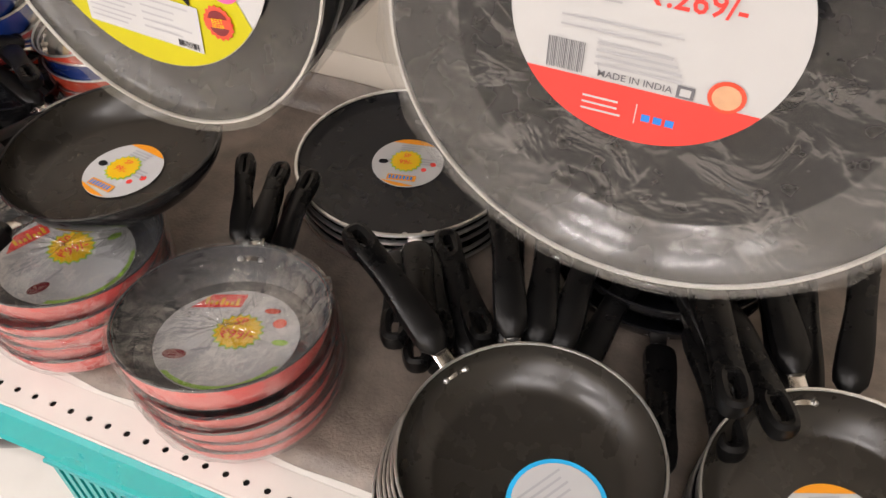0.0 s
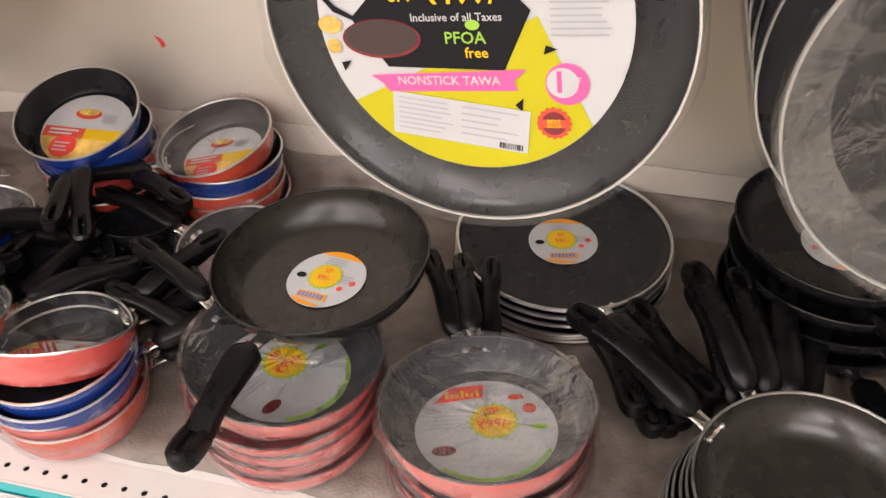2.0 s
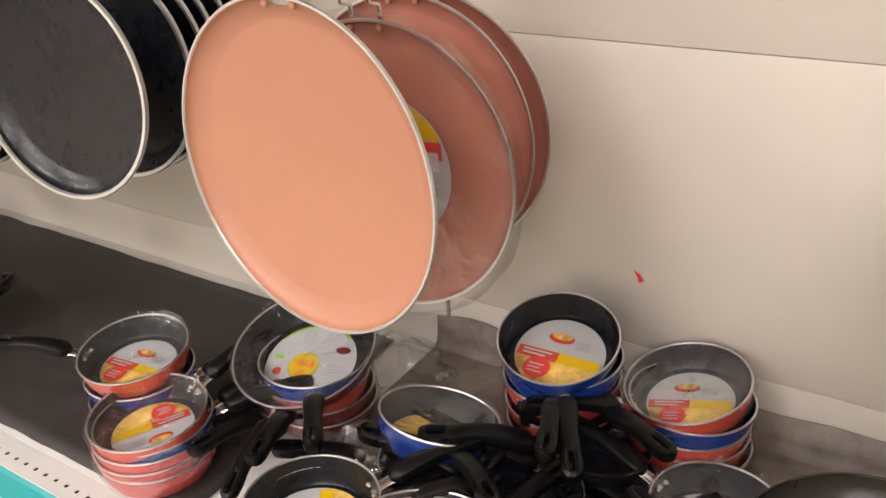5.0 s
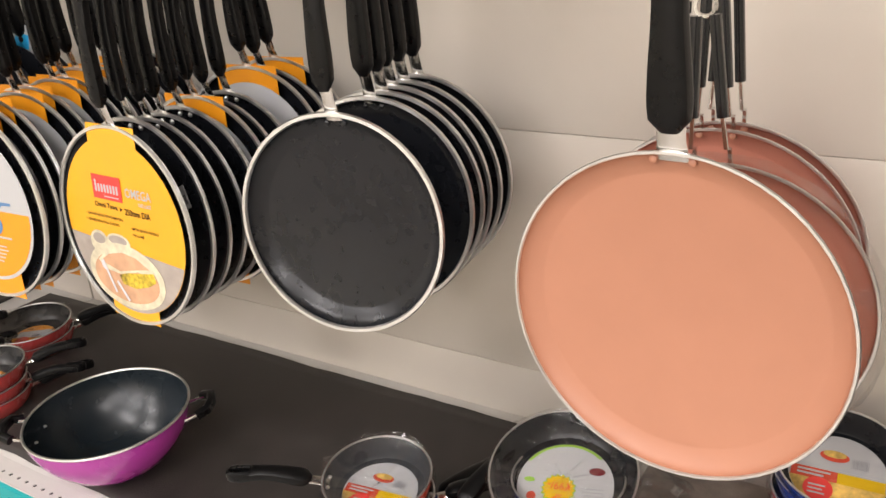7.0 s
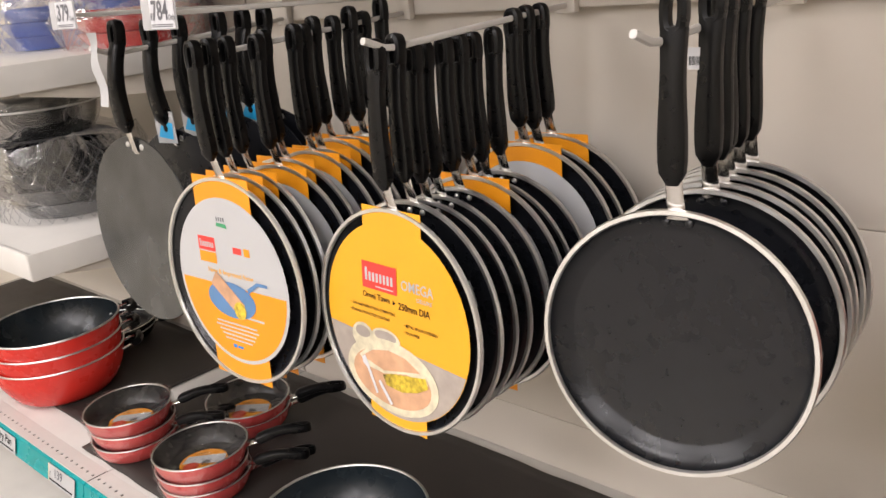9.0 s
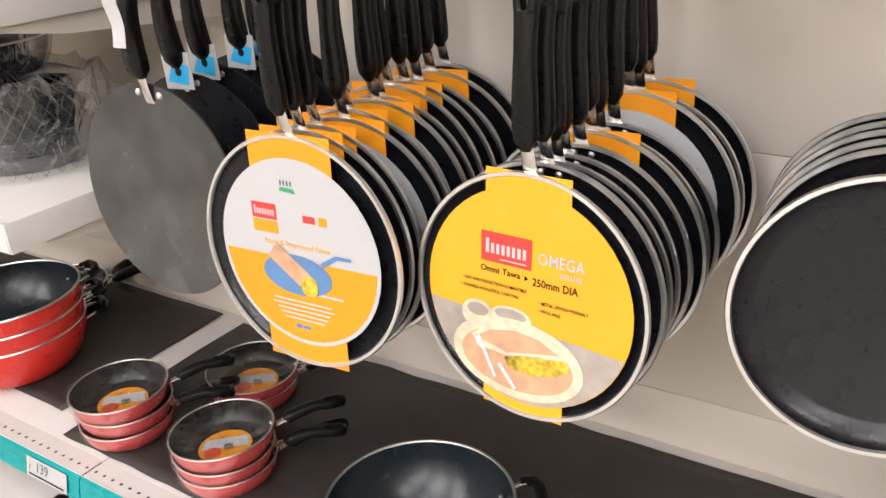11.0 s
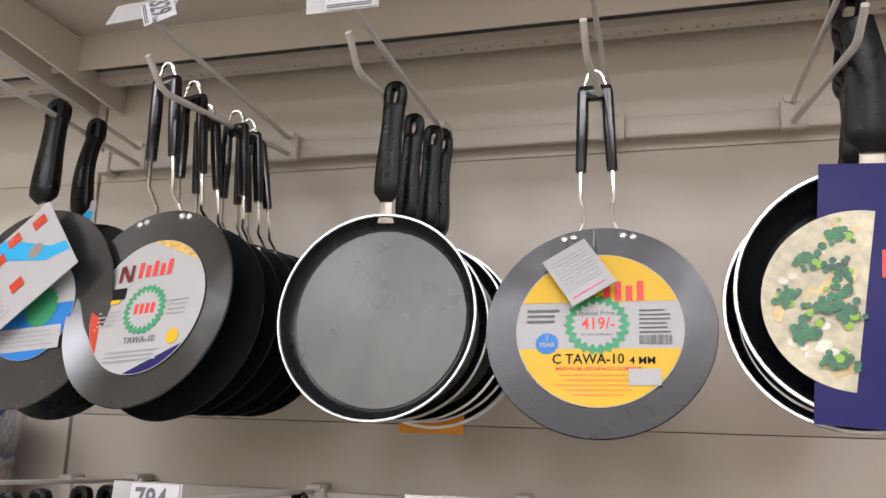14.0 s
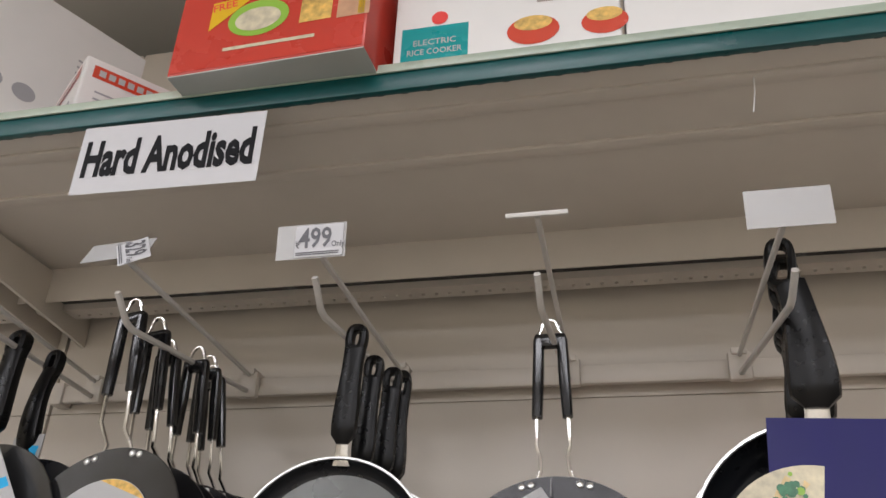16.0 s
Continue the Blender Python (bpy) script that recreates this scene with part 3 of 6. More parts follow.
hook(-1.980, Z_HIGH, 0.53, -0.043, ticket="329", x_tip=-1.971, y_tag=0.455, z_tag=2.120, x_tag=-1.923, spin=6, upturn=0.03, tag_tilt=58, turn=-66)
hook(-1.728, Z_HIGH, 0.53, -0.041, ticket="499", x_tip=-1.718, y_tag=0.455, z_tag=2.114, x_tag=-1.692, upturn=0.03, tag_tilt=96)
hook(-1.468, Z_HIGH, 0.53, -0.050, x_tip=-1.464, y_tag=0.456, z_tag=2.128, x_tag=-1.454, upturn=0.025, tag_tilt=10)
hook(-1.229, Z_HIGH, 0.53, -0.059, tag="plate", x_tip=-1.208, y_tag=0.456, z_tag=2.111, x_tag=-1.219, upturn=0.02, tag_tilt=96)


# ---- cards and stickers (drawn flat, up is +y, facing +z) ----
def disc_bm(r, z0, z1, n=48, cx=0.0, cy=0.0):
    return lathe(bmesh.new(), [(0, z0), (r, z0), (r, z1), (0, z1)], n, cx, cy)


def chord(r, a0, a1, n=28):
    return arc(r, a0, a1, n)


def starburst(p, r, x, y, z, price, size):
    patch(p, "starburst_edge", [star(r * 0.88, r * 1.04, 18, x, y)], z, LIME)
    patch(p, "starburst", [star(r * 0.80, r * 0.96, 18, x, y)], z + 0.0004, YELLOW)
    if price:
        letters(p, "SP", size * 0.8, x, y + size * 0.75, z + 0.0008, PRINT_RED)
        letters(p, price, size, x, y - size * 0.3, z + 0.0008, PRINT_RED, wide=0.9)


def small_sticker(p, z, r=0.036, spin=0.0):
    c = part("sticker", disc_bm(r, z, z + 0.0006), PAPER, p, "white round sticker with a yellow starburst")
    c.rotation_euler.z = radians(spin)
    rng = random.Random(5)
    z += 0.0012
    patch(c, "orange_edge", [chord(r * 0.99, 50, 125), chord(r * 0.99, 232, 290)], z, AMBER)
    starburst(c, r * 0.46, -r * 0.05, r * 0.05, z, "99/-", r * 0.26)
    patch(c, "logo_patch", [rect(-r * 0.45, -r * 0.78, r * 0.35, -r * 0.55)], z + 0.0004, AMBER)
    patch(c, "logo_bars", [rect(-r * 0.4 + i * r * 0.1, -r * 0.74, -r * 0.34 + i * r * 0.1, -r * 0.6) for i in range(7)], z + 0.0008, PRINT_BLUE)
    patch(c, "pan_picture", [circle(r * 0.14, -r * 0.68, -r * 0.05, 16, 0.7)], z, INK)
    patch(c, "fruit_picture", [circle(r * 0.08, r * 0.5, -r * 0.25, 12), circle(r * 0.09, r * 0.72, 0, 12)], z, PRINT_RED)
    patch(c, "small_print", bars(-r * 0.3, r * 0.4, r * 0.72, 3, r * 0.09, r * 0.05, rng) + bars(r * 0.35, r * 0.8, r * 0.2, 3, r * 0.1, r * 0.05, rng), z, INK_SOFT)
    return c


def pan_sticker(p, z, r=0.062):
    c = part("sticker", disc_bm(r, z, z + 0.0006), PAPER, p, "white round sticker with a yellow price starburst")
    rng = random.Random(6)
    z += 0.0012
    patch(c, "green_edge", [chord(r * 0.99, 225, 330)], z, LIME)
    patch(c, "white_field", [chord(r * 0.93, 215, 340)], z + 0.0003, PAPER)
    patch(c, "logo_patch", [[(-r * 0.7, r * 0.55), (r * 0.02, r * 0.62), (r * 0.06, r * 0.9), (-r * 0.45, r * 0.86)]], z + 0.0004, PRINT_RED)
    patch(c, "logo_bars", [rect(-r * 0.52 + i * r * 0.075, r * 0.64, -r * 0.475 + i * r * 0.075, r * 0.72 + (0.07 * r if i % 3 == 0 else 0)) for i in range(7)], z + 0.0008, YELLOW)
    starburst(c, r * 0.36, r * 0.12, r * 0.12, z, "₹99/-", r * 0.25)
    patch(c, "pan_picture", [circle(r * 0.17, -r * 0.62, -r * 0.38, 18, 0.55)], z, MAROON)
    patch(c, "pan_handle", [turned(rect(-r * 0.5, -r * 0.34, -r * 0.12, -r * 0.30), 18, -r * 0.5, -r * 0.32)], z, INK_SOFT)
    patch(c, "food_picture", [circle(r * 0.1, r * 0.66, r * 0.33, 14), circle(r * 0.12, r * 0.5, r * 0.58, 14, 0.5)], z, ORANGE_RED)
    patch(c, "leaf_picture", [circle(r * 0.12, r * 0.75, -r * 0.05, 10, 0.5)], z, LIME)
    patch(c, "small_print", bars(-r * 0.8, -r * 0.3, r * 0.3, 4, r * 0.08, r * 0.03, rng) + barcode(r * 0.2, r * 0.6, -r * 0.6, -r * 0.45, 18, rng), z, INK_SOFT)
    return c


def pot_sticker(p, z, r=0.05, spin=0.0):
    c = part("sticker", disc_bm(r, z, z + 0.0006), PAPER, p, "round food-photo sticker with an orange band")
    c.rotation_euler.z = radians(spin)
    rng = random.Random(8)
    z += 0.0012
    patch(c, "food_photo", [chord(r * 0.99, 195, 345)], z, FOOD)
    patch(c, "orange_band", [rect(-r * 0.93, -r * 0.28, 0, 0.0)], z + 0.0004, ORANGE_RED)
    patch(c, "yellow_band", [rect(0, -r * 0.28, r * 0.93, 0.0)], z + 0.0004, YELLOW)
    patch(c, "bowl_picture", [circle(r * 0.3, -r * 0.1, r * 0.42, 22, 0.5)], z, ORANGE_RED)
    patch(c, "bowl_food", [circle(r * 0.24, -r * 0.1, r * 0.47, 20, 0.42)], z + 0.0004, FOOD)
    patch(c, "red_roundel", [circle(r * 0.3, -r * 0.35, -r * 0.52, 22)], z + 0.0006, PRINT_RED)
    patch(c, "small_print", bars(-r * 0.8, -r * 0.1, -r * 0.06, 2, r * 0.1, r * 0.05, rng) + bars(-r * 0.55, -r * 0.2, -r * 0.42, 3, r * 0.1, r * 0.04, rng), z + 0.001, PAPER)
    patch(c, "bar_code", barcode(r * 0.25, r * 0.6, r * 0.2, r * 0.45, 14, rng), z, INK_SOFT)
    return c


def yellow_sticker(p, z, r=0.03):
    c = part("sticker", disc_bm(r, z, z + 0.0006), AMBER, p, "round amber sticker with a white centre")
    z += 0.0012
    patch(c, "white_field", [[(-r * 0.45, r * 0.85), (r * 0.25, r * 0.9), (r * 0.05, -r * 0.9), (-r * 0.5, -r * 0.75)]], z, PAPER)
    patch(c, "bar_code", barcode(-r * 0.1, r * 0.3, -r * 0.05, r * 0.3, 12, random.Random(4)), z + 0.0004, INK)
    patch(c, "food_picture", [circle(r * 0.33, r * 0.35, -r * 0.45, 16)], z + 0.0004, ORANGE_RED)
    return c


def tawa_card(p, z):
    """The white and olive card of the big black tawa with its pink band."""
    r = 0.106
    c = part("card", disc_bm(r, z, z + 0.0008, 64), PAPER, p, "round white and olive printed card with a pink band")
    rng = random.Random(9)
    z += 0.0014
    patch(c, "olive_field", [chord(r * 0.995, 212, 318) + [(0.046, 0.004)], ], z, OLIVE)
    patch(c, "pink_band", [rect(-0.027, 0.091, 0.059, 0.138)], z, PRINT_PINK)
    patch(c, "band_foot", [arc(0.047, 180, 360, 16, 0.016, 0.0912, 0.25)], z, PRINT_PINK)
    letters(c, "₹ 199/-", 0.023, 0.014, 0.113, z + 0.0005, PAPER_GREY)
    hexa = [(-0.082, 0.004), (-0.048, 0.036), (0.016, 0.036), (0.042, 0.008), (0.022, -0.032), (-0.060, -0.030)]
    patch(c, "dark_hexagon", [hexa], z + 0.0005, INK)
    letters(c, "SP:", 0.013, -0.045, 0.019, z + 0.001, YELLOW)
    letters(c, "₹199/-", 0.026, 0.0, 0.021, z + 0.001, YELLOW, wide=0.82)
    letters(c, "Inclusive of all Taxes", 0.0075, -0.008, 0.004, z + 0.001, PAPER)
    letters(c, "PFOA", 0.0115, -0.003, -0.010, z + 0.001, LIME)
    letters(c, "free", 0.010, 0.004, -0.020, z + 0.001, YELLOW)
    patch(c, "leaf", [circle(0.005, 0.003, -0.001, 12, 0.7)], z + 0.001, LIME)
    patch(c, "pan_picture", [circle(0.0285, -0.062, -0.010, 30, 0.48)], z + 0.0011, MAROON)
    patch(c, "pan_face", [circle(0.0265, -0.062, -0.009, 30, 0.46)], z + 0.0015, PAN_BROWN)
    patch(c, "pan_handle", [[(-0.092, 0.013), (-0.099, 0.022), (-0.103, 0.021), (-0.094, 0.009)], [(-0.092, 0.013), (-0.094, 0.009), (-0.081, 0.003), (-0.080, 0.006)]], z + 0.0011, INK)
    patch(c, "food_picture", [circle(0.009, -0.098, 0.0, 14, 0.7), circle(0.0055, -0.098, -0.015, 12)], z + 0.001, FOOD)
    rib = [(-0.074, -0.036), (0.037, -0.031), (0.028, -0.039), (0.030, -0.046), (-0.062, -0.048), (-0.066, -0.042)]
    patch(c, "pink_ribbon", [rib], z + 0.0011, PRINT_PINK)
    letters(c, "NONSTICK TAWA", 0.0088, -0.018, -0.0395, z + 0.0016, PAPER, deg=0.5)
    patch(c, "info_panel", [turned(rect(-0.062, -0.088, 0.036, -0.056), -8, 0, -0.07)], z + 0.0011, PAPER)
    patch(c, "info_print", [turned(b, -8, 0, -0.07) for b in bars(-0.058, -0.018, -0.059, 7, 0.0038, 0.0012, rng) + bars(-0.012, 0.03, -0.059, 5, 0.005, 0.0014, rng, 0.6)], z + 0.0016, INK_SOFT)
    patch(c, "bar_code", [turned(b, -8, 0, -0.07) for b in barcode(0.016, 0.033, -0.0865, -0.082, 14, rng)], z + 0.0016, INK)
    patch(c, "logo_patch", [rect(-0.052, 0.067, -0.041, 0.080)], z + 0.0005, AMBER)
    patch(c, "logo_patch", [rect(-0.040, 0.063, -0.027, 0.078)], z + 0.0005, LIME)
    patch(c, "logo_patch", [rect(-0.041, 0.049, -0.029, 0.062)], z + 0.0005, SKY_BLUE)
    patch(c, "logo_patch", [rect(-0.052, 0.056, -0.046, 0.060)], z + 0.0005, ORANGE_RED)
    for i in range(9):
        bx, tall = -0.020 + i * 0.0098, 0.017 if i == 0 else 0.0105
        by = 0.0505 - i * 0.0004
        for k in (0, 1):
            patch(c, "brand_bar", [rect(bx + k * 0.0048, by, bx + k * 0.0048 + 0.0017, by + tall)], z + 0.0005, PRINT_PINK)
    patch(c, "small_print", bars(-0.02, 0.062, 0.042, 1, 0.004, 0.0025, rng, 0.05) + bars(0.054, 0.093, 0.022, 8, 0.0042, 0.0014, rng), z + 0.0005, INK_SOFT)
    patch(c, "standard_mark", [rect(0.064, 0.035, 0.090, 0.038), rect(0.064, 0.026, 0.067, 0.038), rect(0.087, 0.026, 0.090, 0.038), rect(0.070, 0.026, 0.084, 0.029), rect(0.072, 0.03, 0.082, 0.033)], z + 0.0005, INK)
    patch(c, "roundel", [circle(0.0145, 0.063, -0.041, 26)], z + 0.0008, PRINT_PINK)
    patch(c, "roundel_face", [circle(0.0105, 0.060, -0.040, 22)], z + 0.0012, PAPER)
    letters(c, "1", 0.020, 0.058, -0.040, z + 0.0016, PRINT_PINK, bold=0.03)
    letters(c, "YEAR", 0.0052, 0.069, -0.041, z + 0.0016, PAPER, deg=70)
    patch(c, "seal", [star(0.0105, 0.0122, 16, 0.053, -0.069)], z + 0.0011, ORANGE_RED)
    patch(c, "seal_ring", [circle(0.0085, 0.053, -0.069, 20)], z + 0.0015, MAROON)
    patch(c, "seal_band", [rect(0.042, -0.072, 0.064, -0.066)], z + 0.0019, ORANGE_RED)
    letters(c, "BEST", 0.0045, 0.053, -0.0675, z + 0.0023, YELLOW)
    letters(c, "SELLER", 0.0033, 0.053, -0.0707, z + 0.0023, YELLOW)
    for cx, cy, a in ((-0.078, 0.045, 20), (-0.078, 0.027, 60), (0.060, 0.036, 80), (0.054, -0.018, 10), (-0.09, -0.028, 40), (0.032, -0.055, 70)):
        patch(c, "shard", [turned([(cx - 0.006, cy - 0.002), (cx + 0.004, cy), (cx - 0.003, cy + 0.004)], a, cx, cy)], z + 0.0009, INK)
    return c


def price_card(p, z):
    """The white card with a red foot."""
    r = 0.080
    c = part("card", disc_bm(r, z, z + 0.0008, 56), PAPER, p, "round white printed card with a red foot")
    rng = random.Random(10)
    z += 0.0014
    patch(c, "red_foot", [chord(r * 0.995, 212, 328)], z, PRINT_RED)
    letters(c, "SPECIAL PRICE", 0.0105, 0.014, 0.039, z + 0.0004, PRINT_RED)
    letters(c, "₹.269/-", 0.020, 0.020, 0.018, z + 0.0004, PRINT_RED, wide=0.9)
    patch(c, "bar_code", barcode(-0.056, -0.034, -0.040, -0.020, 22, rng), z + 0.0004, INK_GREY)
    patch(c, "small_print", bars(-0.028, 0.026, -0.017, 4, 0.0045, 0.0018, rng) + bars(-0.06, -0.01, 0.035, 4, 0.0085, 0.0013, rng) + bars(-0.05, 0.02, -0.004, 2, 0.006, 0.0013, rng), z + 0.0004, INK_SOFT)
    letters(c, "MADE IN INDIA", 0.0062, -0.004, -0.0375, z + 0.0004, INK_GREY)
    patch(c, "standard_mark", [rect(0.020, -0.041, 0.030, -0.033)], z + 0.0004, INK_GREY)
    patch(c, "standard_face", [rect(0.022, -0.0395, 0.028, -0.0345)], z + 0.0008, PAPER)
    patch(c, "roundel", [circle(0.0105, 0.047, -0.034, 22)], z + 0.0004, ORANGE_RED)
    patch(c, "roundel_face", [circle(0.008, 0.047, -0.034, 22)], z + 0.0008, CREPE)
    patch(c, "foot_print", bars(-0.032, -0.004, -0.0535, 3, 0.0045, 0.0014, rng) + [rect(0.0, -0.066, 0.0006, -0.052)], z + 0.0004, PAPER)
    patch(c, "foot_marks", [rect(0.004 + i * 0.007, -0.063, 0.009 + i * 0.007, -0.058) for i in range(3)], z + 0.0004, PRINT_BLUE)
    return c


def strip_card(p, z, r=0.118, photo=False, tab=0.14, width=0.05, gold=AMBER):
    """A card that hooks over the top and foot of a tawa: tabs and a round face."""
    c = part("card", box(bmesh.new(), -width, width, -tab + 0.004, tab, z, z + 0.0007), gold, p, "amber printed card hooked over the rim", smooth=False)
    rng = random.Random(12)
    z += 0.0012
    if not photo:
        patch(c, "white_ring", [circle(r, 0, 0, 56)], z, PAPER)
        patch(c, "white_field", [chord(r * 0.96, 0, 180)], z + 0.0004, PAPER)
        patch(c, "amber_field", [chord(r * 0.955, 183, 357)], z + 0.0004, gold)
        patch(c, "logo_patch", [rect(-0.064, 0.040, -0.026, 0.060)], z + 0.0008, PRINT_RED)
        patch(c, "logo_bars", [rect(-0.060 + i * 0.004, 0.045, -0.0575 + i * 0.004, 0.0525 + (0.003 if i == 0 else 0)) for i in range(8)], z + 0.0012, PAPER)
        patch(c, "amber_tag", [rect(-0.064, 0.023, -0.026, 0.0385)], z + 0.0008, gold)
        patch(c, "green_mark", [[(-0.018, 0.078), (0.006, 0.076), (0.004, 0.082), (-0.016, 0.083)]], z + 0.0008, PRINT_GREEN)
        patch(c, "leaf_bars", [rect(-0.016 + i * 0.005, 0.085, -0.0135 + i * 0.005, 0.091) for i in range(4)], z + 0.0008, INK_GREY)
        patch(c, "red_mark", [rect(0.013, 0.043, 0.031, 0.052)], z + 0.0008, PRINT_RED)
        patch(c, "amber_mark", [rect(0.036, 0.042, 0.048, 0.053)], z + 0.0008, AMBER)
        letters(c, "New & Improved Now", 0.0105, 0.0, 0.012, z + 0.0008, GOLD)
        patch(c, "pan_picture", [circle(0.052, -0.004, -0.026, 36, 0.5)], z + 0.0012, PAN_BLUE)
        patch(c, "pan_face", [circle(0.045, -0.004, -0.024, 36, 0.46)], z + 0.0016, PAN_BLUE)
        patch(c, "pan_handle", [[(0.036, -0.010), (0.058, 0.004), (0.078, 0.005), (0.078, 0.009), (0.056, 0.009), (0.034, -0.004)]], z + 0.0014, PAN_BLUE)
        patch(c, "roll_picture", [turned(rect(-0.046, -0.030, 0.024, -0.006), -36, -0.01, -0.02)], z + 0.002, CREPE)
        patch(c, "roll_filling", [circle(0.013, 0.014, -0.038, 16)], z + 0.0024, FILLING)
        patch(c, "small_print", [rect(-w, y, w, y + 0.0022) for w, y in ((0.044, -0.062), (0.047, -0.068), (0.04, -0.074), (0.036, -0.080), (0.03, -0.086))] + [rect(0.022, -0.048, 0.062, -0.045)], z + 0.0009, PAPER)
        patch(c, "foot_marks", [rect(-0.014, -0.097, -0.006, -0.092), rect(-0.004, -0.0965, 0.008, -0.093)], z + 0.0009, PRINT_BLUE)
    else:
        patch(c, "gold_field", [circle(r, 0, 0, 56)], z, gold)
        low = chord(r * 0.995, 190, 342)
        patch(c, "photo_ground", [low], z + 0.0004, SLATE_PRINT)
        patch(c, "bowl", [circle(0.026, -0.016, -0.024, 22, 0.5), circle(0.021, -0.058, -0.030, 20, 0.85)], z + 0.0006, PASTA)
        patch(c, "bowl_dip", [circle(0.014, -0.058, -0.024, 18, 0.55), circle(0.02, -0.016, -0.021, 18, 0.35)], z + 0.001, SLATE_PRINT)
        patch(c, "plate", [circle(0.082, -0.008, -0.072, 44, 0.58)], z + 0.0012, PASTA)
        patch(c, "plate_well", [circle(0.070, -0.008, -0.074, 40, 0.52)], z + 0.0016, CREPE)
        patch(c, "crepe", [[(-0.066, -0.056), (-0.045, -0.040), (-0.012, -0.032), (0.022, -0.035), (0.05, -0.048), (0.058, -0.064), (0.02, -0.060), (-0.02, -0.070), (-0.05, -0.068)]], z + 0.002, PASTA)
        patch(c, "crepe_fold", [[(-0.060, -0.057), (-0.04, -0.044), (-0.010, -0.037), (0.02, -0.040), (0.046, -0.052), (0.02, -0.057), (-0.02, -0.066)]], z + 0.0022, CREPE)
        patch(c, "filling", [[(-0.022, -0.072), (-0.005, -0.066), (0.02, -0.062), (0.054, -0.056), (0.058, -0.068), (0.04, -0.078), (0.012, -0.086), (-0.016, -0.084)]], z + 0.0024, FILLING)
        patch(c, "fork", [[(-0.060, -0.058), (-0.054, -0.054), (-0.047, -0.067), (-0.0315, -0.099), (-0.035, -0.1015), (-0.051, -0.070), (-0.058, -0.066)]], z + 0.0026, PAPER_GREY)
        patch(c, "knife", [turned(rect(-0.024, -0.112, -0.019, -0.078), 40, -0.02, -0.09)], z + 0.0026, PAPER_GREY)
        patch(c, "logo_patch", [rect(-0.054, 0.036, 0.008, 0.070)], z + 0.0008, PRINT_RED)
        patch(c, "logo_bars", [rect(-0.048 + i * 0.0065, 0.046, -0.044 + i * 0.0065, 0.0575 + (0.005 if i == 0 else 0)) for i in range(8)] + [rect(-0.03, 0.040, 0.002, 0.0415)], z + 0.0012, PAPER)
        letters(c, "OMEGA", 0.018, 0.042, 0.051, z + 0.0008, PAPER, wide=0.85)
        letters(c, "DELUXE", 0.007, 0.054, 0.038, z + 0.0008, PAPER)
        letters(c, "Omni Tawa", 0.0105, -0.030, 0.027, z + 0.0008, INK)
        patch(c, "pointer", [[(0.000, 0.023), (0.000, 0.029), (0.005, 0.026)]], z + 0.0008, INK)
        letters(c, "250mm DIA", 0.0125, 0.036, 0.024, z + 0.0008, INK, wide=0.85)
        for s, yy, xx in (("• GAS AND INDUCTION COMPATIBLE", 0.012, -0.078), ("• DURABLE NON-STICK COATING", 0.003, -0.080), ("• METAL SPOON FRIENDLY", 0.003, 0.018), ("• PFOA-FREE", -0.006, 0.018)):
            letters(c, s, 0.0056, xx, yy - 0.001, z + 0.0008, INK, align="LEFT", wide=0.85)
    return c


